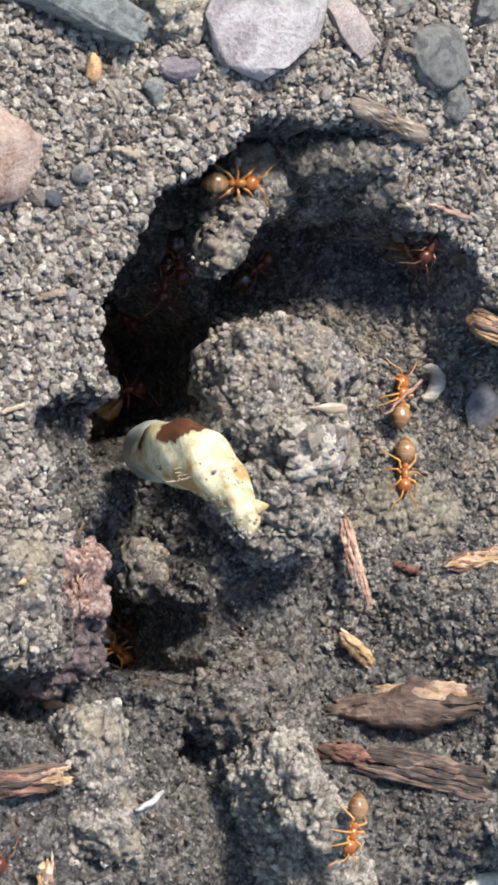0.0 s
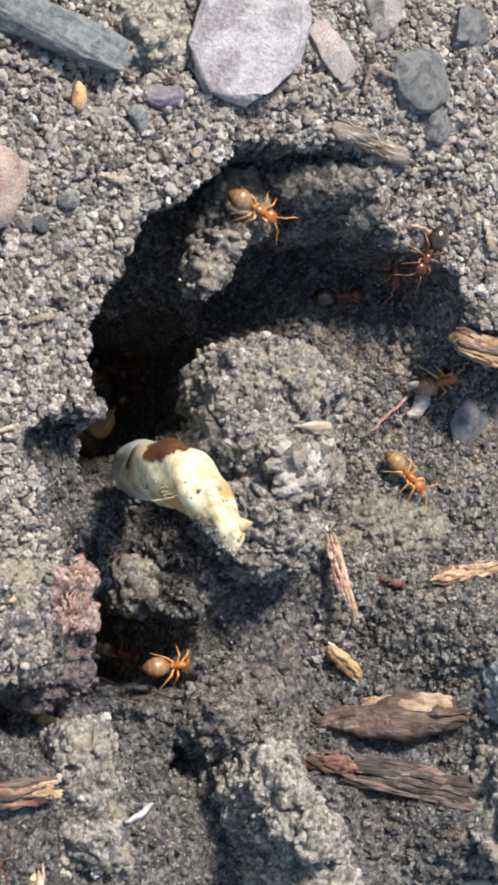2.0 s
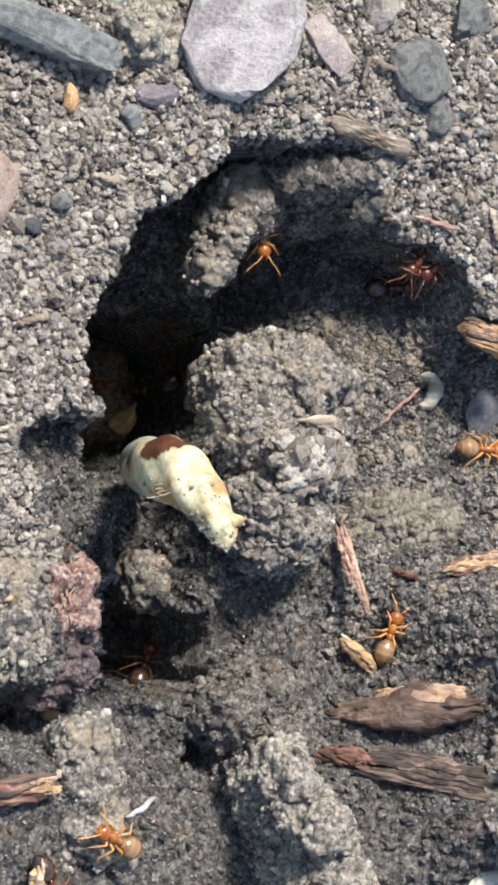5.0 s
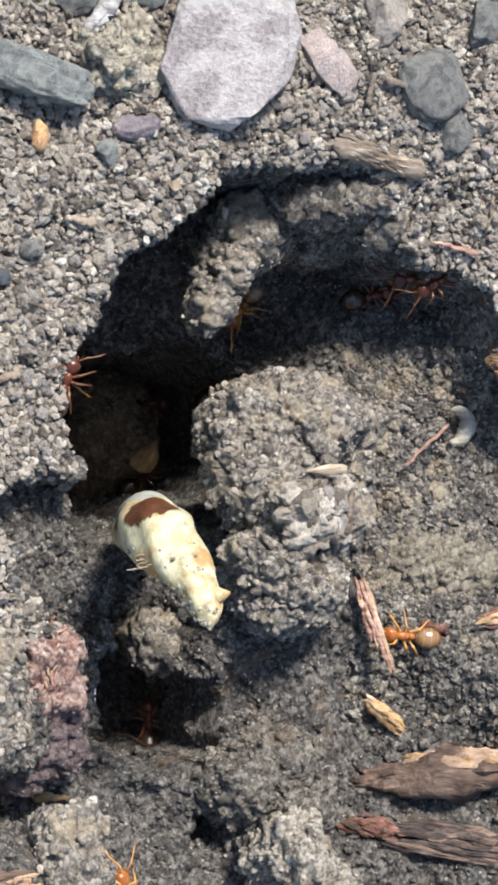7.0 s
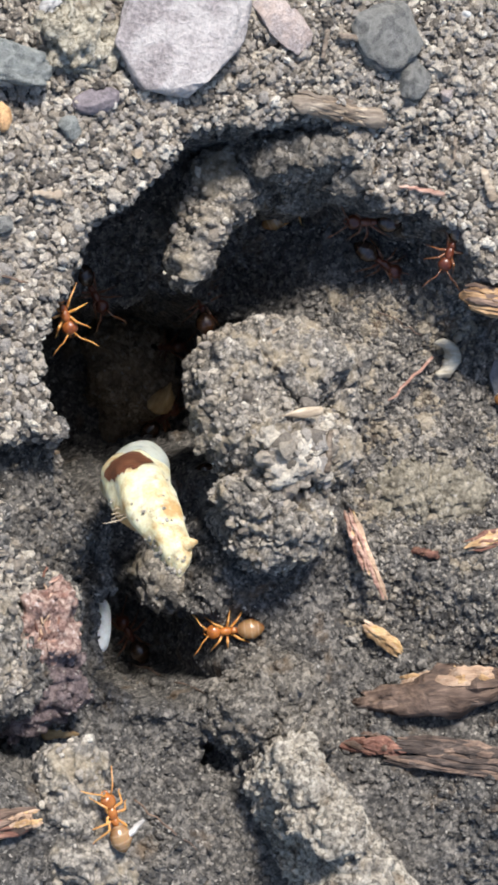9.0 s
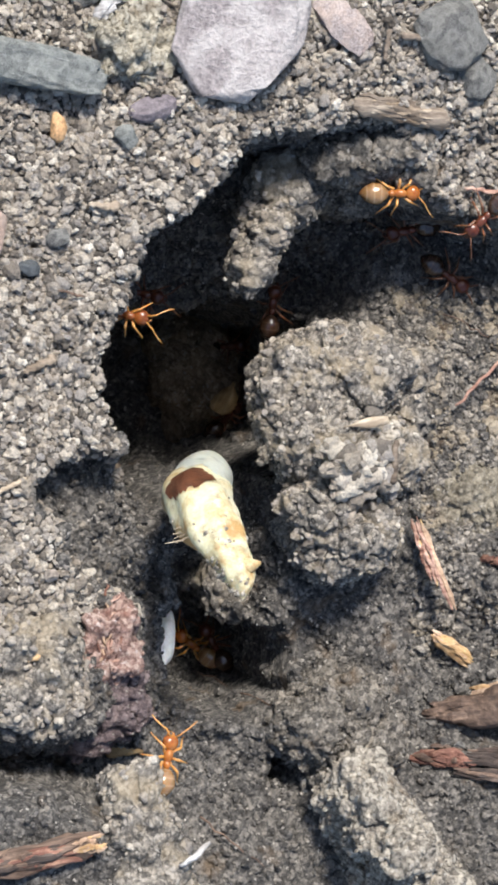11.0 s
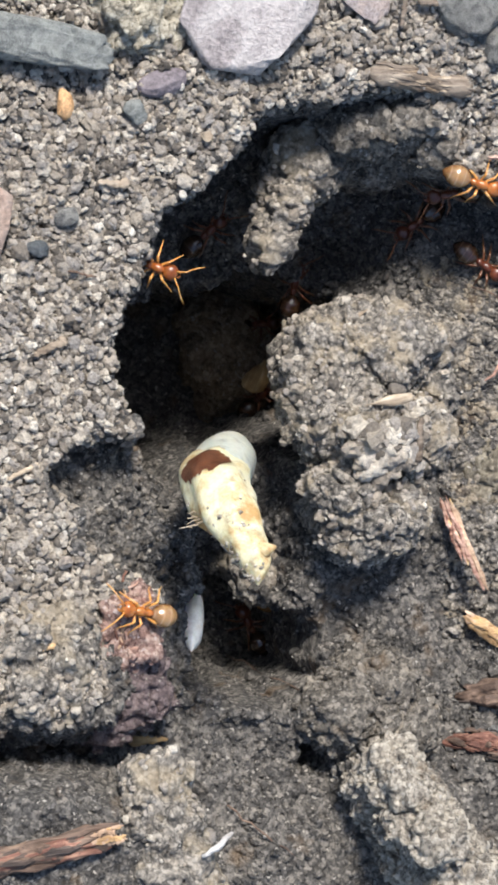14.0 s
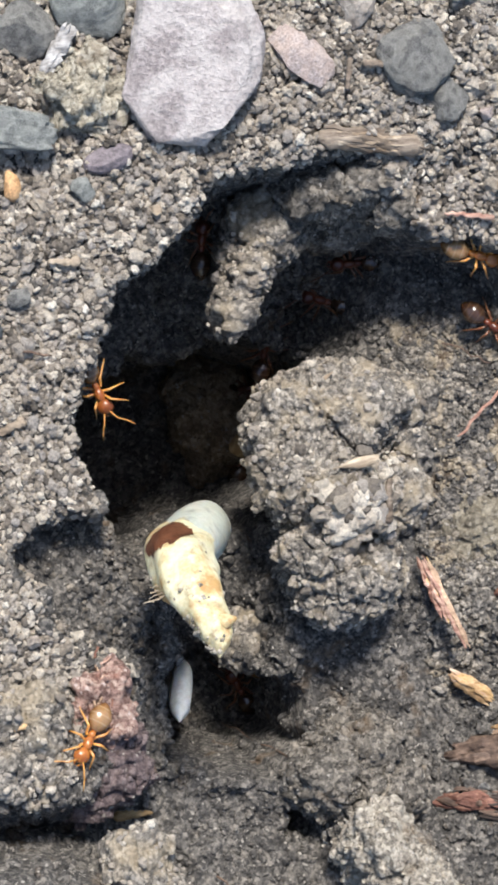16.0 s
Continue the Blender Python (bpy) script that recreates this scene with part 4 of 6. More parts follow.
# frayed fibres at the foot of the clod
fib = thing_at("plant_fibres", "frayed pinkish plant fibres leaning on the clod", "plant fibre")
bundle(fib, (15.1, -25.5, -3.8), (16.5, -30.9, -3.0), 0.5, 0.4, 14, [PINK_FIBRE, RED_WOOD, STRAW], 75, (0.06, 0.17), "fibre", 0.3)
bundle(fib, (15.3, -25.9, -3.4), (17.6, -33.1, -2.4), 0.22, 0.15, 6, [PINK_FIBRE, CREST], 76, (0.09, 0.17), "fibre", 0.15)

# curled husk with its stalk
curl = thing_at("curled_husk", "small cream curled husk with a thin stalk", "husk")
CURL = wood_like("dry_husk", (0.30, 0.25, 0.17), (0.46, 0.42, 0.33), (0.58, 0.55, 0.46))
arc = [(24.7 + 1.15 * math.cos(w), -14.3 + 1.25 * math.sin(w), ground_at(24.7, -14.3) + 0.7 + 0.2 * math.sin(w * 2)) for w in np.linspace(radians(110), radians(-110), 14)]
part("curl", *tube(arc, [0.12, 0.24, 0.34, 0.42, 0.48, 0.55, 0.62, 0.66, 0.66, 0.62, 0.52, 0.4, 0.25, 0.1], 12, 0.34, 3, 0.8), CURL, curl)
part("stalk", *tube(along((23.9, -14.2, -6.7), (19.4, -17.4, -5.3), 8, -0.1, 0.06, 4), [0.13] * 7 + [0.07], 6, 0.1, 4), PINK_FIBRE, curl, "thin brownish stalk")

hair = thing_at("root_hair", "short white bent root hair", "root")
part("strand", *tube(along((-7.6, -47.2, 6.9), (-5.3, -45.9, 6.6), 8, -0.4, 0.05, 5), [0.12, 0.16, 0.2, 0.24, 0.24, 0.22, 0.2, 0.12], 7, 0.08, 5), HAIR, hair)
for k, (a, b, r) in enumerate([((-3.0, -46.5), (1.4, -50.5), 0.07), ((20.2, -10.5), (23.4, -12.4), 0.06), ((-13.5, -6.8), (-11.0, -7.6), 0.09), ((23.2, 2.6), (22.7, -0.2), 0.16), ((4.8, -39.8), (2.2, -38.8), 0.06)]):
    root = thing_at("rootlet", "thin brown rootlet in the soil", "root")
    part("strand", *tube(along(on_ground(*a, 0.4), on_ground(*b, 0.4), 10, -0.3, 0.12, 80 + k), [r] * 9 + [r * 0.4], 6, 0.1, k), TWIG if k == 3 else BARK, root)

# rotten reddish wood on the bank above the lower hole
ROT_SOIL = material("rotten_wood_crumbs", soil_like((0.13, 0.075, 0.062), (0.32, 0.205, 0.17), (0.54, 0.42, 0.35), (0.6, 0.5, 0.45), (0.30, 0.11, 0.07)), 0.85)
rz = ground_at(-10.8, -32.0) + 0.1
rot = clod("rotten_wood", (-10.8, -32.0, rz), (2.1, 2.5, 1.1), (0, 0, 0), 61, 5, 0.16, 0.22, 0.7, 0.8, ROT_SOIL, "pinkish-red crumbling rotten wood on the bank", "rotten wood")
rng_r = np.random.default_rng(14)
for k in range(56):
    cx, cy = rng_r.normal(0, 1.0), rng_r.normal(0, 1.2)
    ln = rng_r.uniform(0.8, 2.2)
    ang = radians(78 + rng_r.normal(0, 26))
    z = 0.95 - 0.14 * (cx * cx + cy * cy) + rng_r.uniform(0, 0.3)
    a = (cx - math.cos(ang) * ln / 2, cy - math.sin(ang) * ln / 2, z)
    b = (cx + math.cos(ang) * ln / 2, cy + math.sin(ang) * ln / 2, z)
    r = rng_r.uniform(0.05, 0.13)
    part("shred", *tube(along(a, b, 6, -0.2, 0.1, 100 + k), [r * 0.4, r, r * 1.1, r, r * 0.8, r * 0.3], 6, 0.2, k, 0.7), (PINK_FIBRE, CREST, RED_WOOD)[k % 3], rot)
clod("soil_clod", (-10.6, -36.4, -1.4), (3.8, 2.8, 2.9), (0, 0, 20), 33, 6, 0.16, 0.2, 0.9, 0.75, material("purplish_soil", soil_like((0.06, 0.045, 0.047), (0.14, 0.105, 0.105), (0.25, 0.20, 0.19)), 0.85), "purplish-grey lump of rotted wood and soil", "soil clod")
lobed("soil_mound", (23.4, -25.0, -8.4), [((22.4, -24.8, -8.4), (5.6, 4.2, 4.2), 10), ((25.6, -25.6, -8.2), (5.0, 4.4, 4.2), 0), ((20.4, -24.8, -8.8), (3.8, 3.8, 3.6), 0)], 35, 6, 0.16, 0.1, 0.5, 260, material("tan_soil", soil_like((0.13, 0.113, 0.085), (0.245, 0.218, 0.166), (0.38, 0.34, 0.262)), 0.9, spec=0.2), "pale tan smooth mound of fine soil", "soil mound")


# ---- the pupa that leans out of the hole ----
def skin(a, c, e, rough=0.42):
    def build(n, l, b):
        t = noise_tex(n, l, 0.38, 5, 0.62)
        g = noise_tex(n, l, 3.0, 4, 0.6)
        r = ramp(n, [(0.36, a), (0.48, c), (0.68, e)])
        l.new(t.outputs["Fac"], r.inputs["Fac"])
        gr = ramp(n, [(0.3, (0.82, 0.8, 0.76)), (0.7, (1.08, 1.08, 1.06))])
        l.new(g.outputs["Fac"], gr.inputs["Fac"])
        dirt = noise_tex(n, l, 0.75, 6, 0.7)
        dr = ramp(n, [(0.52, (0, 0, 0)), (0.66, (0.75, 0.75, 0.75))])
        l.new(dirt.outputs["Fac"], dr.inputs["Fac"])
        col = mix(n, l, 1.0, r.outputs["Color"], gr.outputs["Color"], "MULTIPLY")
        l.new(mix(n, l, dr.outputs["Color"], col, tuple(q * 0.45 for q in a)), b.inputs["Base Color"])
        b.inputs["Subsurface Weight"].default_value = 0.25
        b.inputs["Subsurface Radius"].default_value = (0.9 * MM, 0.6 * MM, 0.35 * MM)
        bump(n, l, b, g.outputs["Fac"], 0.08, 0.7)
    return material("skin", build, rough, spec=0.45)


PALE_SKIN = skin((0.50, 0.54, 0.48), (0.58, 0.61, 0.54), (0.66, 0.67, 0.58), 0.35)
HUSK = skin((0.40, 0.25, 0.10), (0.62, 0.575, 0.37), (0.74, 0.72, 0.56), 0.55)
STAIN = skin((0.06, 0.022, 0.012), (0.13, 0.05, 0.025), (0.22, 0.10, 0.05), 0.4)


def loft(path, radii, sides=40, steps=60, wob=0.03, seed=0, arc=None, grow=0.0):
    """A smooth closed body through a few sections; arc (from, to) keeps only that sector."""
    path, radii = np.array(path, float), np.array(radii, float)
    k = np.linspace(0, 1, len(path))
    t = np.linspace(0, 1, steps)

    def smooth(col):
        out = np.interp(t, k, col)
        for _ in range(6):
            out[1:-1] = (out[:-2] + 2 * out[1:-1] + out[2:]) / 4
        return out
    pts = np.stack([smooth(path[:, i]) for i in range(3)], -1)
    rad = smooth(radii)
    v = []
    a0, a1 = arc or (0, 360)
    n = sides + (1 if arc else 0)
    for i in range(steps):
        d = pts[min(i + 1, steps - 1)] - pts[max(i - 1, 0)]
        d /= np.linalg.norm(d)
        a = np.cross((0, 1.0, 0.25), d)
        a /= np.linalg.norm(a)
        b = np.cross(d, a)
        for j in range(n):
            w = radians(a0 + (a1 - a0) * j / sides)
            r = rad[i] * (1 + wob * math.sin(3 * w + i * 0.21 + seed) + wob * math.sin(5 * w - i * 0.33)) + grow
            v.append(pts[i] + r * (math.cos(w) * a + math.sin(w) * b))
    f = []
    for i in range(steps - 1):
        for j in range(n - 1 if arc else n):
            j2 = (j + 1) % n
            p, q, r_, s = i * n + j, i * n + j2, (i + 1) * n + j2, (i + 1) * n + j
            f += [(p, q, r_), (p, r_, s)]
    return np.array(v), np.array(f), pts, rad


pupa = thing_at("insect_pupa", "cream insect pupa with a dark brown patch and torn tail", "pupa")
BODY = [(-4.4, -22.6, 5.0), (-4.1, -22.5, 3.2), (-3.4, -22.4, 1.0), (-2.3, -22.2, -2.5), (-0.9, -22.0, -6.0), (0.2, -21.9, -8.8), (0.8, -21.9, -10.4), (1.1, -21.9, -11.0)]
bv, bf, _, _ = loft(BODY, [0.02, 1.7, 2.05, 2.25, 2.3, 2.1, 1.5, 0.02], 40, 60, 0.012)
part("body", bv, bf, PALE_SKIN, pupa, "smooth pale grey-green body")
TAIL = [(-1.5, -22.2, -5.0), (-2.9, -22.2, -1.0), (-3.9, -22.2, 2.5), (-4.6, -22.4, 5.4), (-4.8, -23.1, 8.1), (-4.6, -24.3, 10.0), (-4.3, -25.6, 11.6), (-4.1, -26.9, 12.8), (-4.3, -28.0, 13.4)]
hv, hf, hp, hr = loft(TAIL, [2.2, 2.4, 2.4, 2.35, 2.15, 1.7, 1.3, 0.95, 0.02], 44, 70, 0.05, 2)
hm = hv[hf].mean(1)
torn = hm[:, 2] - 2.2 * (hm[:, 0] + 4.0) + 0.6 * lumps(hm, 2.0, 9) > 1.2
used, inv = np.unique(hf[torn], return_inverse=True)
part("husk", hv[used], inv.reshape(-1, 3), HUSK, pupa, "cream-yellow shed husk, torn open on one side")
sv, sf, _, _ = loft(TAIL, [2.2, 2.4, 2.4, 2.35, 2.15, 1.7, 1.3, 0.95, 0.02], 44, 70, 0.05, 2, grow=0.06)
mid = sv[sf].mean(1)
blot = lumps(mid - (-5, -21, 5), 1.5, 5) * 0.55 + lumps(mid - (-5, -21, 5), 4.0, 6) * 0.3
patch = np.sqrt(((mid[:, 0] + 6.5) / 2.2) ** 2 + ((mid[:, 1] + 20.2) / 1.2) ** 2 + ((mid[:, 2] - 5.4) / 2.6) ** 2) + 0.45 * blot < 1.0
band = (np.abs(mid[:, 2] - 0.2 + 0.9 * blot) < 0.4) & (mid[:, 0] < -5.2) & (mid[:, 1] > -22.2)
patch &= mid[:, 2] - 2.2 * (mid[:, 0] + 4.0) + 0.6 * lumps(mid, 2.0, 9) > 1.3
used, inv = np.unique(sf[patch | band], return_inverse=True)
part("stain", sv[used], inv.reshape(-1, 3), STAIN, pupa, "dark red-brown patch")
part("tail_point", *tube([(-4.3, -25.9, 12.4), (-3.5, -25.8, 13.0), (-2.9, -25.6, 13.3)], [0.6, 0.5, 0.1], 9, 0.25, 2), HUSK, pupa)
rng_p = np.random.default_rng(31)
cv, cf_, base = [], [], 0
for k in range(300):
    i = int(np.clip(rng_p.normal(48, 9), 22, 67))
    d = rng_p.normal(size=3) * (0.8, 0.7, 0.5) + ((-0.5, -0.7, -0.7) if k % 3 else (-0.7, -0.1, 0.5))
    d /= np.linalg.norm(d)
    c = hp[i] + d * hr[i] * 0.97
    kv, kf = BALLS[2]
    r = float(np.clip(rng_p.lognormal(-2.3, 0.45), 0.05, 0.26))
    kv = kv[: len(kv)] * r * (1 + 0.25 * lumps(kv, 4.0, k))[:, None]
    cv.append(kv + c)
    cf_.append(kf + base)
    base += len(kv)
part("stuck_soil", np.concatenate(cv), np.concatenate(cf_), PALE_CLOD, pupa, "grey soil stuck to the husk")

for k in range(5):
    o = np.array((-6.6, -23.4 - 0.22 * k, 8.2 + 0.3 * (k % 4)))
    e = o + (-0.7 - 0.16 * (k % 5), -0.15 - 0.1 * (k % 3), -0.4 + 0.2 * (k % 4))
    part("frayed_fibre", *tube(along(o, e, 6, 0.1, 0.16, 300 + k), [0.06, 0.06, 0.05, 0.05, 0.04, 0.02], 5, 0.1, k), CREAM, pupa)

# a small white larva at the wall of the lower hole
larva = thing_at("ant_larva", "small bluish-white ant larva at the hole's wall", "larva")
lv, lf, _, _ = loft([(-0.6, -33.0, -18.9), (-0.9, -33.6, -17.9), (-1.6, -34.8, -16.0), (-2.3, -36.1, -13.8), (-2.6, -36.8, -12.9)], [0.02, 0.75, 0.92, 0.8, 0.02], 20, 30, 0.01)
part("body", lv, lf, skin((0.62, 0.69, 0.76), (0.72, 0.78, 0.84), (0.80, 0.84, 0.88), 0.35), larva)

# a yellowed leaf scrap far down the deep hole
flake("leaf_scrap", 9.2, -17.6, -31.0, (3.2, 2.6, 0.12), 70, STRAW, "yellow-brown leaf scrap deep inside the hole", "leaf", (0, -30), 9)


# ---- ants ----
def chitin(name, dark, mid, light, rough=0.3):
    def build(n, l, b):
        t = noise_tex(n, l, 1.1, 4, 0.6)
        g = noise_tex(n, l, 9.0, 3, 0.6)
        info = n.new("ShaderNodeObjectInfo")
        r = ramp(n, [(0.25, dark), (0.5, mid), (0.8, light)])
        l.new(t.outputs["Fac"], r.inputs["Fac"])
        tint = ramp(n, [(0.0, (0.8, 0.76, 0.74)), (1.0, (1.12, 1.1, 1.05))])
        l.new(info.outputs["Random"], tint.inputs["Fac"])
        l.new(mix(n, l, 1.0, r.outputs["Color"], tint.outputs["Color"], "MULTIPLY"), b.inputs["Base Color"])
        b.inputs["Subsurface Weight"].default_value = 0.3
        b.inputs["Subsurface Radius"].default_value = (0.5 * MM, 0.22 * MM, 0.08 * MM)
        bump(n, l, b, g.outputs["Fac"], 0.02, 0.6)
    return material(name, build, rough, spec=0.55)


def banded(name, plate, top, seam):
    """An ant's gaster: shiny plates, lighter on top, with pale skin in the seams between them."""
    def build(n, l, b):
        tc = n.new("ShaderNodeTexCoord")
        sp = n.new("ShaderNodeSeparateXYZ")
        l.new(tc.outputs["Object"], sp.inputs["Vector"])
        t = noise_tex(n, l, 1.6, 4, 0.65)

        def calc(op, x, y, z=0.0):
            q = n.new("ShaderNodeMath")
            q.operation = op
            for s, v in zip(q.inputs, (x, y, z)):
                if isinstance(v, float):
                    s.default_value = v
                else:
                    l.new(v, s)
            return q.outputs[0]
        up = calc("MULTIPLY_ADD", sp.outputs["Z"], 900.0, t.outputs["Fac"])
        r = ramp(n, [(0.5, plate), (1.0, top)])
        l.new(up, r.inputs["Fac"])
        along_x = calc("MULTIPLY_ADD", sp.outputs["X"], 2100.0, calc("MULTIPLY", t.outputs["Fac"], 0.25))
        saw = calc("FRACT", calc("ADD", along_x, 20.0), 0.0)
        edge = ramp(n, [(0.0, (0.3, 0.3, 0.3)), (0.22, (0, 0, 0)), (0.9, (0, 0, 0)), (1.0, (0.3, 0.3, 0.3))])
        l.new(saw, edge.inputs["Fac"])
        l.new(mix(n, l, edge.outputs["Color"], r.outputs["Color"], seam), b.inputs["Base Color"])
        b.inputs["Subsurface Weight"].default_value = 0.25
        b.inputs["Subsurface Radius"].default_value = (0.5 * MM, 0.22 * MM, 0.08 * MM)
        g = noise_tex(n, l, 8.0, 3, 0.6)
        bump(n, l, b, g.outputs["Fac"], 0.03, 0.6)
    return material(name, build, 0.16, spec=0.8)


def gaster_mesh():
    """Four overlapping plates that taper to a point at the rear."""
    v, f = BALLS[4]
    x = v[:, 0]
    p = v * np.array((0.96, 0.70, 0.62))
    rear = np.clip(-x, 0, 1)
    k = (1 - 0.38 * rear ** 1.6) * (1 + 0.045 * (((x + 1) * 2.0) % 1.0))
    p[:, 1] *= k
    p[:, 2] = p[:, 2] * k - 0.12 * rear ** 2
    return p, f


AMBER = chitin("amber_chitin", (0.20, 0.06, 0.014), (0.36, 0.125, 0.027), (0.52, 0.235, 0.065), 0.22)
AMBER_GASTER = banded("amber_gaster", (0.15, 0.065, 0.02), (0.31, 0.18, 0.08), (0.52, 0.39, 0.25))
# the red ants' own tone, with the hole's shade put into the colours
SHADED_RED = chitin("shaded_red_chitin", (0.055, 0.013, 0.007), (0.115, 0.03, 0.013), (0.20, 0.062, 0.025))
SHADED_RED_GASTER = banded("shaded_red_gaster", (0.022, 0.010, 0.006), (0.055, 0.028, 0.016), (0.16, 0.10, 0.06))
LEG_AMBER = chitin("amber_legs", (0.42, 0.17, 0.035), (0.58, 0.29, 0.08), (0.72, 0.46, 0.2))
SHADED_LEG_RED = chitin("shaded_red_legs", (0.09, 0.032, 0.015), (0.17, 0.07, 0.03), (0.28, 0.15, 0.075))
EYE = chitin("ant_eye", (0.008, 0.006, 0.005), (0.015, 0.011, 0.009), (0.025, 0.02, 0.016), 0.15)


def blob(centre, radii, pinch=0.0, tilt=0.0, level=4):
    """An egg-shaped body part, narrower in front by pinch."""
    v, f = BALLS[level]
    p = v * np.array(radii)
    k = 1 - pinch * (v[:, 0] * 0.5 + 0.5)
    p[:, 1] *= k
    p[:, 2] *= k
    c, s = math.cos(radians(tilt)), math.sin(radians(tilt))
    p = np.stack([p[:, 0] * c - p[:, 2] * s, p[:, 1], p[:, 0] * s + p[:, 2] * c], -1)
    return p + np.array(centre), f


SIZE = 1.14  # body scale
HIPS = []  # (name, hip place, side, angle of the leg at rest)
for side in (1, -1):
    for x, yaw in ((0.42, 42), (0.12, 96), (-0.18, 140)):
        HIPS.append(((x, side * 0.24, 0.62), side, yaw))


def leg_mesh(length):
    """Coxa, femur, tibia and foot, reaching out along +x from the hip."""
    pts = [(0, 0, 0), (0.16, 0, -0.05), (0.45 * length, 0, 0.34), (0.52 * length, 0, 0.36), (0.93 * length, 0, -0.25), (1.1 * length, 0, -0.55), (1.28 * length, 0, -0.62)]
    return tube(pts, [0.11, 0.085, 0.10, 0.075, 0.055, 0.036, 0.024], 8, 0.0, 0)


def build_ant(kind, skin_mat, gaster_mat, leg_mat, label):
    ant = tagged(new("ant"), label, "ant", "ants of the nest")
    ant.scale = (SIZE, SIZE, SIZE)
    hx = 1.05
    head = part("head", *blob((hx, 0, 0.66), (0.50, 0.46, 0.36), -0.22, -14), skin_mat, ant)
    for side in (1, -1):
        part("eye", *blob((hx + 0.02, side * 0.36, 0.78), (0.09, 0.06, 0.08), 0, 0, 3), EYE, head)
        part("mandible", *tube([(hx + 0.40, side * 0.2, 0.52), (hx + 0.58, side * 0.17, 0.47), (hx + 0.68, side * 0.03, 0.44)], [0.09, 0.07, 0.02], 7), skin_mat, head)
    tv, tf = blob((0.22, 0, 0.70), (0.50, 0.30, 0.31), 0.0, 6)
    part("thorax", tv, tf, skin_mat, ant)
    part("thorax_rear", *blob((-0.30, 0, 0.68), (0.34, 0.24, 0.27), 0.0, -16), skin_mat, ant)
    part("petiole", *blob((-0.64, 0, 0.64), (0.12, 0.16, 0.26), 0.0, 12), skin_mat, ant)
    gaster = mesh_object("gaster", *gaster_mesh(), gaster_mat)
    gaster.location = Vector((-1.5, 0, 0.76)) * MM
    gaster.parent = ant
    for k, (hip, side, yaw) in enumerate(HIPS):
        leg = part("leg", *leg_mesh((1.1, 1.05, 1.3)[k % 3]), leg_mat, ant)
        leg.location = Vector(hip) * MM
        leg.rotation_euler = (0, 0, radians(side * yaw))
    for side in (1, -1):
        a = part("antenna", *tube([(0, 0, 0), (0.34, 0, 0.16), (0.66, 0, 0.2), (0.98, 0.10 * side, 0.02), (1.4, 0.18 * side, -0.2), (1.8, 0.2 * side, -0.32)], [0.05, 0.05, 0.05, 0.045, 0.05, 0.03], 7), leg_mat, ant)
        a.location = Vector((hx + 0.34, side * 0.17, 0.80)) * MM
        a.rotation_euler = (0, 0, radians(side * 34))
    return ant


AMBER_LABEL = "amber-yellow worker ant with banded abdomen walking on soil"
RED_LABEL = "reddish-brown worker ant with shiny abdomen, darkened for the hole's shade"
ANTS = {"amber_a": build_ant("amber", AMBER, AMBER_GASTER, LEG_AMBER, AMBER_LABEL), "red_b": build_ant("red", SHADED_RED, SHADED_RED_GASTER, SHADED_LEG_RED, RED_LABEL)}
for key in ("amber_d", "amber_e", "amber_f", "amber_h"):
    ANTS[key] = copy_thing(ANTS["amber_a"], pose(0, 0, 0.1))
BROWN = chitin("brown_chitin", (0.15, 0.04, 0.01), (0.28, 0.085, 0.02), (0.40, 0.16, 0.045))
BROWN_GASTER = banded("brown_gaster", (0.11, 0.045, 0.014), (0.19, 0.10, 0.04), (0.30, 0.20, 0.11))
ANTS["red_k"] = build_ant("brown", BROWN, BROWN_GASTER, LEG_AMBER, "orange-brown worker ant at the lip of the hole")
for key in ("red_c", "red_s", "red_g", "red_i", "red_j", "red_l", "red_m", "red_n", "red_p"):
    ANTS[key] = copy_thing(ANTS["red_b"], pose(0, 0, 0.1))


def step_legs(ant, seed, pace):
    """The tripod gait: three legs swing forward while three push back; the antennae feel about."""
    legs = [o for o in ant.children if o.name.startswith("leg")]
    feelers = [o for o in ant.children if o.name.startswith("antenna")]
    ticks = np.arange(0, 16.01, 0.25)
    for k, leg in enumerate(legs):
        hip, side, yaw = HIPS[k % 6]
        sign = 1 if (k % 6) in (0, 2, 4) else -1
        rows = []
        for t in ticks:
            w = math.sin(2 * math.pi * pace * t + seed) * sign
            lift = 9 * math.cos(2 * math.pi * pace * t + seed) * sign
            rows.append((float(t), Matrix.Translation(Vector(hip) * MM) @ pose(0, 0, 0, 0, 0, side * (yaw - 17 * w)) @ pose(0, 0, 0, 0, -max(0.0, lift), 0)))
        walk(leg, rows)
    for k, f in enumerate(feelers):
        side = 1 if k % 2 == 0 else -1
        walk(f, [(float(t), Matrix.Translation(Vector((1.39, side * 0.17, 0.80)) * MM) @ pose(0, 0, 0, 0, 8 * math.sin(3.1 * t + seed * 2 + k), side * (34 + 16 * math.sin(2.3 * t + seed + 2 * k)))) for t in ticks])


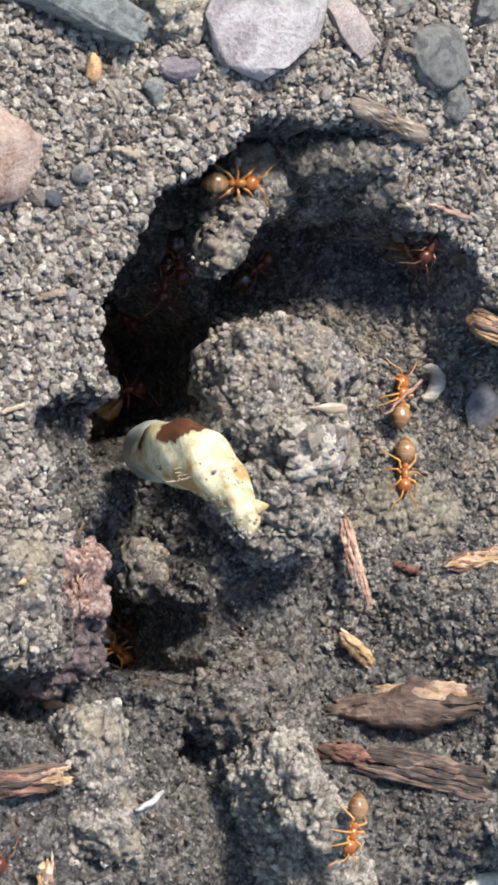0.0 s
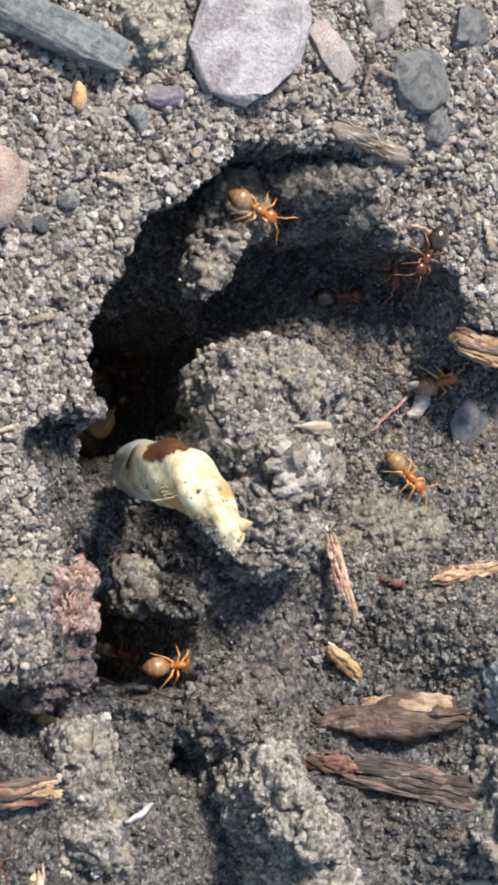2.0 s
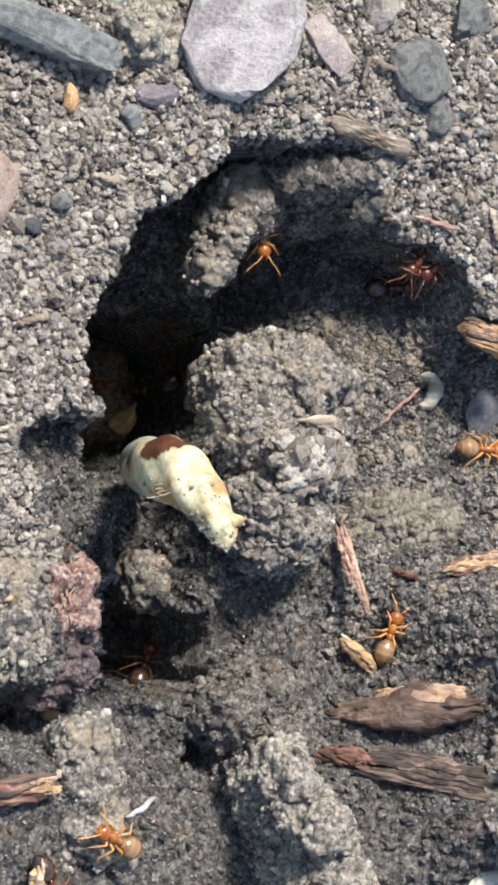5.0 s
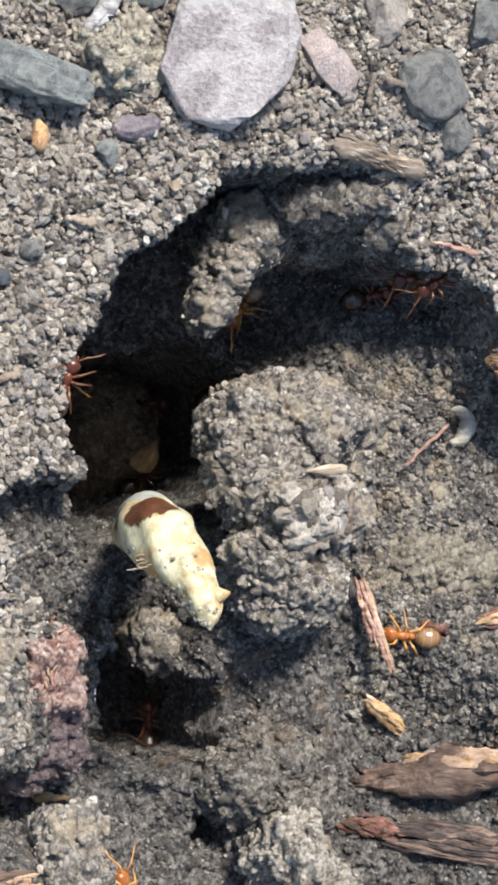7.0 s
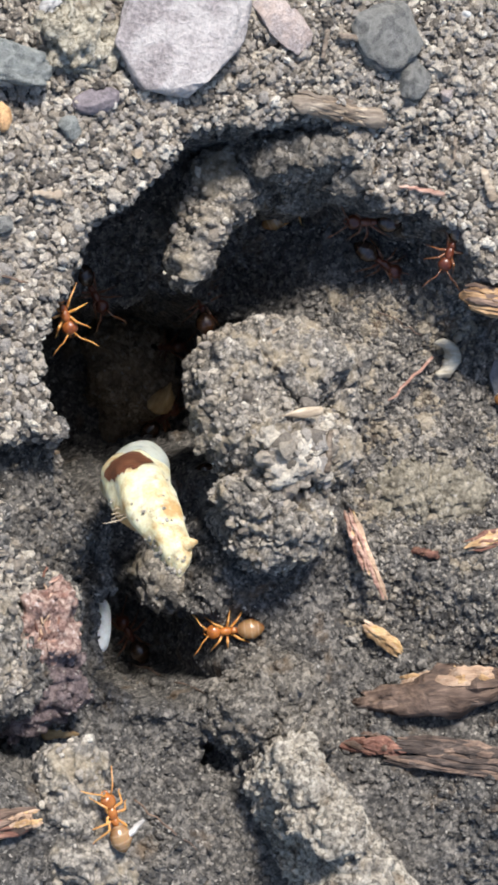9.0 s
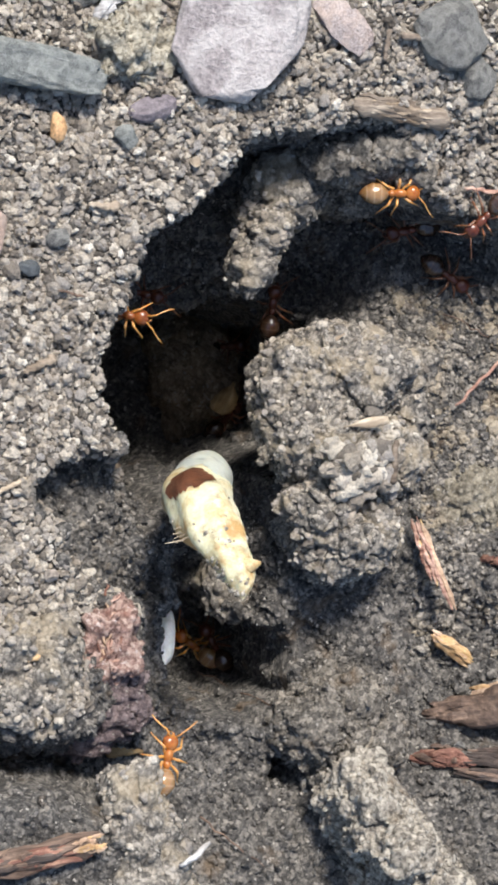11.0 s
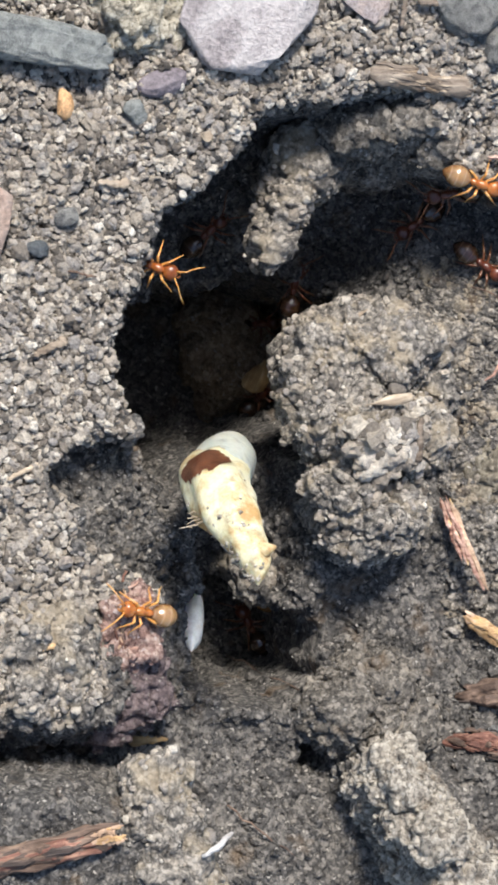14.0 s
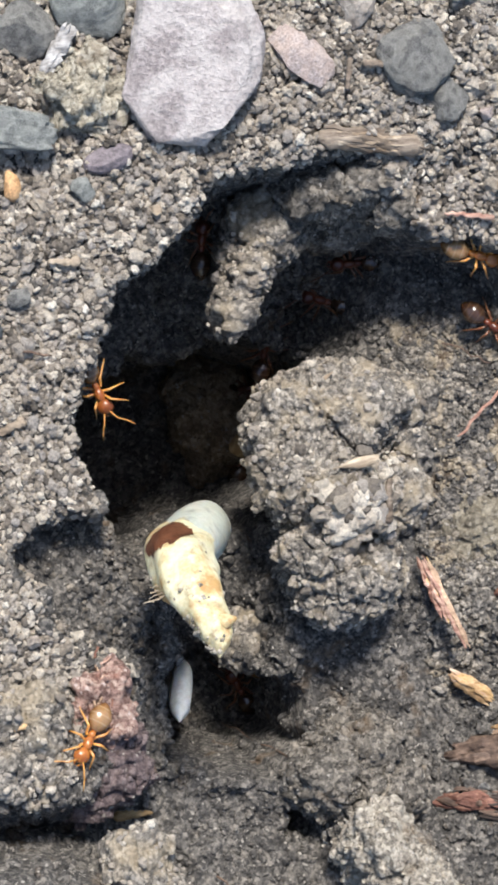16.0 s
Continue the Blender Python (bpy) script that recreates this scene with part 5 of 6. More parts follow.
# ---- what moves ----
def motions():
    walk(ANTS["amber_a"], [
        (0, pose(0.00431, -0.00101, -0.00621, 3.4, -21.1, 6.6)),
        (0.5, pose(0.00462, -0.00095, -0.00607, 5.3, -20.7, 1.4)),
        (1, pose(0.00600, -0.00106, -0.00506, -15.2, -9.3, -21.6)),
        (1.5, pose(0.00623, -0.00124, -0.00496, -14.9, -9.8, -22.0)),
        (2, pose(0.00649, -0.00101, -0.00461, 12.3, -6.1, -21.0)),
        (2.5, pose(0.00651, -0.00110, -0.00471, 13.4, -5.8, -21.1)),
        (3, pose(0.00664, -0.00124, -0.00481, 15.1, -3.3, -35.5)),
        (3.5, pose(0.00742, -0.00194, -0.00522, 20.6, -5.6, -59.4)),
        (4, pose(0.00736, -0.00258, -0.00550, 21.3, -1.9, -69.1)),
        (4.5, pose(0.00740, -0.00263, -0.00552, 21.3, -1.8, -69.5)),
        (5.6, pose(0.01198, -0.00393, -0.01480, 15.9, -8.0, -102.1)),
        (6.8, pose(0.01065, -0.00594, -0.01650, 16.2, 7.3, -125.7)),
        (7, pose(0.01058, -0.00579, -0.01650, 17.0, 5.3, -123.5)),
        (7.5, pose(0.01188, -0.00613, -0.01818, 17.4, -3.6, -101.3)),
        (7.75, pose(0.01242, -0.00621, -0.01815, 10.1, -14.7, -57.3)),
        (8, pose(0.01228, -0.00576, -0.01741, -4.2, -17.3, -15.5)),
        (8.5, pose(0.01295, -0.00295, -0.01425, -17.7, 0.2, 57.5)),
        (9, pose(0.01459, -0.00181, -0.01334, 13.8, -11.2, 28.9)),
        (9.5, pose(0.01309, -0.00115, -0.00352, 10.4, -14.4, 8.0)),
        (10, pose(0.01389, -0.00096, -0.00323, 11.5, -13.6, -2.5)),
        (12.3, pose(0.01437, -0.00094, -0.00330, 12.8, -12.4, -2.2)),
        (12.5, pose(0.01440, -0.00093, -0.00329, 12.8, -12.4, -2.4)),
        (13, pose(0.01500, -0.00117, -0.00425, 14.1, -10.9, -7.7)),
        (13.5, pose(0.01672, -0.00205, -0.00280, 16.7, -6.2, -27.3)),
        (14, pose(0.01829, -0.00264, -0.00184, 15.8, -8.2, -23.2)),
        (14.5, pose(0.02082, -0.00337, -0.00422, 15.1, -9.5, -9.1)),
        (15, pose(0.02155, -0.00370, -0.00460, 14.7, -10.0, -9.9)),
        (15.5, pose(0.02136, -0.00368, -0.00531, 14.8, -9.9, -10.8)),
        (16, pose(0.02185, -0.00399, -0.00379, 16.4, -6.8, -23.4)),
    ])
    walk(ANTS["red_b"], [
        (0, pose(0.01314, -0.00593, -0.01639, -8.1, -13.8, 46.4)),
        (0.5, pose(0.01311, -0.00619, -0.01742, 10.4, -14.4, 16.3)),
        (1, pose(0.01563, -0.00694, -0.01355, -15.7, -8.4, 11.1)),
        (1.5, pose(0.01711, -0.00633, -0.01220, -15.0, -9.5, 11.0)),
        (2, pose(0.01922, -0.00630, -0.01060, -11.7, -13.4, 10.7)),
        (2.5, pose(0.02009, -0.00527, -0.00991, 5.9, -16.8, 15.6)),
        (3, pose(0.02088, -0.00458, -0.00939, 14.3, -10.6, 19.9)),
        (3.5, pose(0.02087, -0.00453, -0.00932, 14.9, -9.8, 17.0)),
        (4, pose(0.02117, -0.00482, -0.00921, 15.6, -8.5, 14.8)),
        (4.5, pose(0.02310, -0.00599, -0.00896, 10.4, -14.5, 4.8)),
        (6.8, pose(0.01804, -0.00383, -0.01132, 13.5, -11.7, 14.8)),
        (7, pose(0.01908, -0.00424, -0.01106, 13.9, -11.2, 14.3)),
        (7.5, pose(0.02029, -0.00393, -0.01011, 13.9, -11.1, 16.2)),
        (8, pose(0.02007, -0.00337, -0.00693, 11.6, -13.5, 5.4)),
        (8.5, pose(0.02036, -0.00541, -0.00975, 17.5, -2.8, -14.4)),
        (9, pose(0.02099, -0.00650, -0.00976, 11.1, -7.3, -35.9)),
        (9.5, pose(0.02083, -0.00720, -0.00949, 12.1, -8.4, -37.1)),
        (10, pose(0.02061, -0.00714, -0.00993, 12.9, -7.7, -37.3)),
        (12.3, pose(0.02153, -0.00862, -0.00885, 12.5, -12.7, -38.1)),
        (12.5, pose(0.02142, -0.00875, -0.00911, 13.1, -12.1, -38.2)),
        (13, pose(0.02182, -0.00887, -0.00872, 10.3, -14.5, -33.9)),
        (13.5, pose(0.02129, -0.00890, -0.00891, 13.2, -12.0, -38.8)),
        (14, pose(0.02123, -0.00882, -0.00907, 13.3, -11.9, -39.3)),
        (14.5, pose(0.02198, -0.00881, -0.00819, 10.8, -14.2, -40.5)),
        (15, pose(0.02265, -0.00817, -0.00827, 10.3, -14.5, -41.4)),
        (16, pose(0.02362, -0.00949, -0.00712, 14.1, -10.9, -42.4)),
    ])
    walk(ANTS["red_c"], [
        (0, pose(0.02081, -0.00386, -0.00629, 17.7, 0.5, -47.9)),
        (1, pose(0.02133, -0.00378, -0.00586, 17.7, 0.7, -47.9)),
        (1.5, pose(0.02133, -0.00406, -0.00518, 17.7, 1.5, -47.7)),
        (2, pose(0.02064, -0.00369, -0.00542, 14.8, 9.9, -77.9)),
        (3, pose(0.02083, -0.00329, -0.00486, 12.3, 12.9, -88.5)),
        (3.5, pose(0.02154, -0.00420, -0.00520, 9.0, 15.3, -99.4)),
        (4.5, pose(0.02175, -0.00399, -0.00396, 7.0, 16.4, -111.5)),
        (6.8, pose(0.01959, -0.00318, -0.00534, -10.3, 14.5, -167.1)),
        (7, pose(0.01962, -0.00318, -0.00528, -10.3, 14.5, -167.5)),
        (7.5, pose(0.02123, -0.00333, -0.00419, -12.5, 12.7, -173.6)),
        (8, pose(0.02148, -0.00337, -0.00195, -13.4, 11.7, -174.6)),
        (8.5, pose(0.01877, -0.00300, -0.00462, -12.6, 12.6, 179.5)),
        (9, pose(0.01862, -0.00321, -0.00680, -14.2, 10.8, 178.7)),
        (9.5, pose(0.01806, -0.00373, -0.01088, -15.8, 8.1, -172.3)),
        (10, pose(0.01771, -0.00343, -0.00987, -13.6, 11.5, -167.4)),
        (12.3, pose(0.01814, -0.00399, -0.01147, -16.2, 7.4, -177.3)),
        (12.5, pose(0.01802, -0.00379, -0.01125, -16.5, 6.7, -177.5)),
        (13, pose(0.01815, -0.00394, -0.01148, -16.4, 7.0, -177.8)),
        (13.5, pose(0.01763, -0.00492, -0.01209, 10.5, 14.4, -154.3)),
        (14, pose(0.01708, -0.00560, -0.01226, 15.8, 8.1, -148.5)),
        (14.5, pose(0.01595, -0.00726, -0.01291, 17.7, -0.2, -140.8)),
        (15, pose(0.01588, -0.00733, -0.01291, 17.5, -3.0, -132.1)),
        (15.5, pose(0.01518, -0.00713, -0.01426, 17.3, 4.2, -151.3)),
        (16, pose(0.01350, -0.00647, -0.01748, 2.4, 9.5, 158.1)),
    ])
    walk(ANTS["red_s"], [
        (0, pose(0.02140, -0.00346, -0.00375, 5.9, 16.8, -109.7)),
        (2, pose(0.02073, -0.00299, -0.00135, 1.4, 17.7, -109.7)),
        (4.5, pose(0.02320, -0.00437, -0.00314, 1.6, 17.7, -133.8)),
        (6.8, pose(0.02069, -0.00347, -0.00492, -3.7, 17.4, -146.2)),
        (7.5, pose(0.02199, -0.00361, -0.00146, -4.2, 17.3, -147.5)),
        (8.5, pose(0.02100, -0.00316, -0.00398, -9.5, 15.0, -160.2)),
        (9, pose(0.02391, -0.00565, -0.00308, 10.4, 14.4, -107.2)),
        (9.5, pose(0.02343, -0.00521, -0.00332, 9.8, 14.9, -107.7)),
        (10, pose(0.02224, -0.00336, -0.00039, 5.5, 16.9, -107.1)),
        (12.5, pose(0.01799, -0.00275, -0.00216, -12.1, 13.1, 177.5)),
        (13.5, pose(0.01710, -0.00199, -0.00265, -10.2, 14.6, -172.9)),
        (14.5, pose(0.01865, -0.00443, -0.01108, -15.5, 8.7, -174.2)),
        (15, pose(0.01810, -0.00406, -0.01146, -16.5, 6.5, -180.0)),
        (15.5, pose(0.01664, -0.00302, -0.01104, -13.3, 11.8, 179.2)),
        (16, pose(0.01530, -0.00351, -0.01449, -17.6, 2.5, 178.4)),
    ])
    walk(ANTS["amber_d"], [
        (0, pose(0.02187, -0.01584, -0.00732, 4.2, 11.4, 81.0)),
        (0.5, pose(0.02352, -0.01401, -0.00778, 13.6, 1.0, 59.5)),
        (1, pose(0.02440, -0.01305, -0.00780, 17.3, -4.1, 41.5)),
        (1.5, pose(0.02563, -0.01330, -0.00635, 17.7, -0.7, 17.9)),
        (2, pose(0.02739, -0.01235, -0.00767, 17.6, -2.3, 22.2)),
        (2.5, pose(0.02968, -0.01078, -0.00622, 9.9, -19.0, -12.2)),
        (3, pose(0.03174, -0.01090, -0.00708, 0.2, -21.4, 15.4)),
        (3.5, pose(0.02732, -0.00836, 0.00018, -16.6, -13.7, 67.5)),
        (4.2, pose(0.02905, -0.00740, 0.00021, 14.3, -10.6, 33.2)),
        (6.8, pose(0.04506, -0.00438, 0.00047, 1.5, 2.5, 27.8)),
        (16, pose(0.04916, -0.00936, 0.00038, 16.3, -7.0, 23.0)),
    ])
    walk(ANTS["amber_e"], [
        (0, pose(0.02187, -0.02189, -0.00575, 12.2, -13.0, -94.1)),
        (0.5, pose(0.02202, -0.02202, -0.00586, 12.6, -12.6, -93.8)),
        (1, pose(0.02206, -0.02192, -0.00589, 12.0, -13.1, -94.3)),
        (1.5, pose(0.02234, -0.02148, -0.00571, 8.2, -15.8, -96.6)),
        (2, pose(0.02342, -0.02095, -0.00561, -11.9, -13.3, -40.5)),
        (2.5, pose(0.02536, -0.02127, -0.00576, -17.7, 0.8, -10.6)),
        (3, pose(0.02733, -0.02055, -0.00628, -13.9, 11.2, 3.8)),
        (3.5, pose(0.02730, -0.02053, -0.00629, -13.9, 11.1, 3.8)),
        (4, pose(0.02755, -0.02042, -0.00627, -14.4, 10.4, 3.6)),
        (4.5, pose(0.02885, -0.01958, -0.00594, -16.4, -6.8, 3.7)),
        (7.5, pose(0.03155, -0.01838, -0.00607, -14.8, -9.8, -16.0)),
        (8, pose(0.03175, -0.01847, -0.00611, -14.7, -10.1, -16.9)),
        (8.5, pose(0.03139, -0.01828, -0.00625, -13.0, -12.1, -18.1)),
        (9.5, pose(0.03208, -0.01866, -0.00632, -16.8, -5.9, -3.0)),
        (16, pose(0.03001, -0.01990, -0.00551, -13.2, -5.8, -7.1)),
    ])
    walk(ANTS["amber_f"], [
        (0, pose(0.00369, -0.03783, -0.01795, -1.5, -17.7, -42.9)),
        (0.5, pose(0.00425, -0.03796, -0.01710, -8.7, -15.5, -16.4)),
        (1, pose(0.00457, -0.03794, -0.01431, -15.1, -9.4, 12.6)),
        (1.5, pose(0.00462, -0.03764, -0.01257, -14.4, -10.5, 17.5)),
        (2, pose(0.00510, -0.03723, -0.00936, -10.0, -14.7, 8.1)),
        (2.5, pose(0.00776, -0.03612, -0.00426, -0.3, -11.6, -2.0)),
        (3, pose(0.01253, -0.03509, -0.00552, 7.0, 1.5, 18.8)),
        (3.5, pose(0.01513, -0.03540, -0.00618, -3.2, 6.2, 5.3)),
        (4, pose(0.01780, -0.03668, -0.00525, -9.5, -15.1, -16.8)),
        (4.5, pose(0.01996, -0.03557, -0.00510, -9.5, -15.0, 12.6)),
        (5, pose(0.02089, -0.03418, -0.00459, -15.6, -8.7, 75.4)),
        (5.8, pose(0.02024, -0.03174, -0.00388, -16.8, 5.7, 134.2)),
        (6.8, pose(0.01967, -0.02941, -0.00438, -11.7, 13.5, 171.3)),
        (7, pose(0.01940, -0.02993, -0.00443, -10.7, 14.3, 175.9)),
        (7.5, pose(0.01691, -0.03130, -0.00511, -1.3, 17.4, -169.3)),
        (8, pose(0.01318, -0.03255, -0.00622, 3.1, -3.2, 177.2)),
        (8.5, pose(0.01034, -0.03442, -0.00652, 4.5, 11.3, -156.5)),
        (9, pose(0.00641, -0.03482, -0.00767, 0.3, 17.7, -176.7)),
        (9.5, pose(0.00516, -0.03575, -0.01300, -10.2, 18.9, 167.0)),
        (10, pose(0.00444, -0.03644, -0.01825, -13.5, 16.8, 156.2)),
        (10.6, pose(0.00197, -0.03678, -0.02060, -16.2, 14.1, 145.9)),
        (13, pose(0.00444, -0.03274, -0.01900, -21.0, 4.1, 116.5)),
        (16, pose(0.00444, -0.03274, -0.01900, -21.0, 4.1, 116.5)),
    ])
    walk(ANTS["red_g"], [
        (0, pose(0.00446, -0.03626, -0.01846, 0.1, -17.7, -26.9)),
        (1, pose(0.00411, -0.03716, -0.01826, -4.8, -17.1, -26.9)),
        (2, pose(0.00436, -0.03696, -0.01660, -6.5, -16.5, -16.9)),
        (3, pose(0.00429, -0.03730, -0.01661, -7.8, -16.0, -14.1)),
        (3.5, pose(0.00432, -0.03748, -0.01626, -12.6, -12.6, 2.8)),
        (4, pose(0.00439, -0.03770, -0.01580, -17.2, -4.5, 30.5)),
        (4.5, pose(0.00449, -0.03795, -0.01529, -17.2, 4.4, 57.9)),
        (6.8, pose(0.00409, -0.03775, -0.01777, -14.9, 9.8, 77.1)),
        (7, pose(0.00419, -0.03788, -0.01738, -13.0, 12.2, 86.9)),
        (7.5, pose(0.00417, -0.03708, -0.01823, -15.5, 8.7, 76.8)),
        (8, pose(0.00388, -0.03734, -0.01794, -13.4, 11.8, 85.7)),
        (9, pose(0.00229, -0.03629, -0.02070, -17.7, 1.8, 118.1)),
        (12, pose(0.00405, -0.03664, -0.01974, -6.9, 16.4, 114.6)),
        (16, pose(0.00383, -0.03584, -0.02050, -10.2, -14.6, 115.1)),
    ])
    walk(ANTS["amber_h"], [
        (0, pose(0.00935, -0.04831, 0.00792, -17.7, -1.5, -97.9)),
        (0.5, pose(0.01104, -0.05263, 0.00613, -14.6, -10.3, -104.4)),
        (1.2, pose(0.01194, -0.05632, 0.00515, 5.2, 0.5, -121.5)),
        (2.5, pose(0.00948, -0.05648, -0.00163, -15.3, 9.1, 170.8)),
        (3.5, pose(0.00380, -0.05383, -0.00279, -4.0, 14.8, 156.9)),
        (4, pose(0.00042, -0.05207, -0.00214, -0.3, -7.6, 152.8)),
        (4.5, pose(-0.00727, -0.04822, 0.00639, 11.9, 13.3, 139.8)),
        (4.9, pose(-0.00904, -0.04847, 0.00738, 5.8, -16.8, 154.1)),
        (6, pose(-0.01030, -0.04790, 0.00715, -8.7, -7.0, 125.3)),
        (6.8, pose(-0.00806, -0.04646, 0.00659, 17.3, -3.8, 104.1)),
        (7.5, pose(-0.00365, -0.04750, -0.00325, 16.5, 6.7, 93.9)),
        (8, pose(-0.00359, -0.05028, -0.00224, 17.4, 3.7, 104.2)),
        (8.5, pose(-0.00744, -0.04719, 0.00728, 16.9, -5.5, 112.2)),
        (9, pose(-0.00787, -0.04540, 0.00617, 17.5, -3.2, 106.9)),
        (9.5, pose(-0.00842, -0.04427, 0.00614, 17.7, 1.8, 95.1)),
        (10, pose(-0.00471, -0.04525, -0.00361, 16.7, 6.0, 77.1)),
        (10.8, pose(-0.00838, -0.04133, 0.00572, 15.6, 8.6, 74.2)),
        (11.5, pose(-0.00389, -0.03842, -0.00671, -19.9, -8.1, 84.7)),
        (12.3, pose(-0.00401, -0.03471, -0.00624, -20.6, -5.7, 91.2)),
        (12.5, pose(-0.00469, -0.03384, -0.00571, -20.6, -5.8, 90.9)),
        (13, pose(-0.00583, -0.03211, -0.00452, -20.1, 7.6, 125.8)),
        (13.5, pose(-0.00913, -0.03042, 0.00282, -16.3, 14.0, 145.4)),
        (14, pose(-0.01000, -0.03051, 0.00285, -1.7, -17.7, 162.5)),
        (14.5, pose(-0.00997, -0.02951, 0.00157, -10.8, -14.2, -179.1)),
        (15, pose(-0.01075, -0.03033, 0.00314, -5.3, -17.0, -161.0)),
        (15.5, pose(-0.01052, -0.03112, 0.00300, -3.6, -17.4, -141.5)),
        (16, pose(-0.01226, -0.03386, 0.00327, -9.3, -15.2, -125.9)),
    ])
    walk(ANTS["red_i"], [
        (0, pose(-0.01877, -0.05092, 0.00582, -2.6, -7.4, 0.7)),
        (3, pose(-0.01799, -0.04993, 0.00553, -0.2, -5.7, 0.1)),
        (3.5, pose(-0.01630, -0.05045, 0.00591, -1.3, -6.1, 0.2)),
        (4, pose(-0.01769, -0.05110, 0.00631, -5.8, -6.2, 0.1)),
        (4.5, pose(-0.01498, -0.05066, 0.00674, 2.6, -1.7, -18.8)),
        (5, pose(-0.01282, -0.05197, 0.00579, 0.5, 5.8, -54.0)),
        (6, pose(-0.01716, -0.05254, 0.00605, 1.4, 9.8, -93.8)),
        (8, pose(-0.02411, -0.05740, -0.00483, -1.3, 2.6, -150.0)),
        (16, pose(-0.03603, -0.06096, -0.00471, -1.3, 2.6, -160.0)),
    ])
    walk(ANTS["red_j"], [
        (0, pose(0.00517, -0.00641, -0.01525, 21.4, -0.4, -73.1)),
        (0.5, pose(0.00590, -0.00699, -0.01493, 16.8, 13.4, -111.6)),
        (1, pose(0.00486, -0.00828, -0.01821, 4.1, 21.0, -152.9)),
        (1.5, pose(-0.00372, -0.01116, -0.01100, 0.1, 21.4, -163.7)),
        (2.2, pose(-0.00450, -0.01250, -0.01700, -7.5, 20.1, 174.8)),
        (4.7, pose(-0.00430, -0.01300, -0.01800, -20.3, 6.9, 124.0)),
        (6.8, pose(-0.01027, -0.01263, 0.00110, -18.2, -11.4, 75.0)),
        (7.5, pose(-0.00408, -0.01029, -0.01100, -15.7, -14.7, 64.0)),
        (8, pose(0.00006, -0.00938, -0.01940, -2.0, -21.3, 21.5)),
        (8.5, pose(-0.00009, -0.00827, -0.01764, 9.7, -19.2, -11.5)),
        (9, pose(-0.00076, -0.00823, -0.01728, 20.9, -4.7, -62.0)),
        (9.5, pose(-0.00073, -0.00806, -0.01729, 19.9, -7.9, -53.2)),
        (10, pose(-0.00077, -0.00772, -0.01710, 18.3, -11.2, -43.7)),
        (12.3, pose(-0.00300, -0.00800, -0.01700, 2.8, -21.2, 8.3)),
        (13, pose(-0.00244, -0.00760, -0.01601, -4.7, -20.9, 28.8)),
        (13.5, pose(0.00010, -0.00631, -0.01673, -18.9, -10.1, 78.9)),
        (14, pose(0.00154, -0.00506, -0.01545, -8.8, -19.6, 40.7)),
        (14.5, pose(0.00285, -0.00434, -0.01440, -11.2, -18.3, 48.3)),
        (15, pose(0.00302, -0.00194, -0.01301, -16.6, -13.7, 67.4)),
        (15.5, pose(0.00328, -0.00168, -0.01296, -18.5, -11.0, 76.2)),
        (16, pose(0.00342, -0.00089, -0.01224, -19.6, -8.7, 83.0)),
    ])
    walk(ANTS["red_k"], [
        (0, pose(0.00700, -0.01400, -0.03450, 13.9, -16.4, -25.3)),
        (4.7, pose(0.00680, -0.01420, -0.03440, 14.3, -16.1, -26.6)),
        (6.8, pose(-0.00420, -0.01200, -0.01900, 4.9, -20.8, 2.4)),
        (7.6, pose(-0.00560, -0.01080, -0.01200, 10.0, -14.0, -20.0)),
        (8.5, pose(-0.00702, -0.00970, -0.00249, 20.8, -4.9, -61.3)),
        (9, pose(-0.00747, -0.00970, -0.00206, 21.4, -1.0, -71.6)),
        (9.5, pose(-0.00759, -0.00939, -0.00188, 13.4, -16.8, -23.4)),
        (10, pose(-0.00719, -0.00920, -0.00193, 10.2, -18.9, -13.2)),
        (12.5, pose(-0.00560, -0.00870, -0.01300, 10.2, -18.9, -13.2)),
        (13.5, pose(-0.00610, -0.00704, -0.00250, 13.6, -16.7, -24.1)),
        (14, pose(-0.00594, -0.00714, -0.00250, 13.7, -16.6, -24.5)),
        (14.5, pose(-0.00587, -0.00810, -0.00250, 10.7, -18.6, -14.8)),
        (15, pose(-0.00705, -0.00940, -0.00250, 16.7, -13.6, -36.0)),
        (15.5, pose(-0.00734, -0.01039, -0.00250, 21.4, 0.6, -75.7)),
        (16, pose(-0.00736, -0.01047, -0.00250, 21.4, -0.9, -71.8)),
    ])
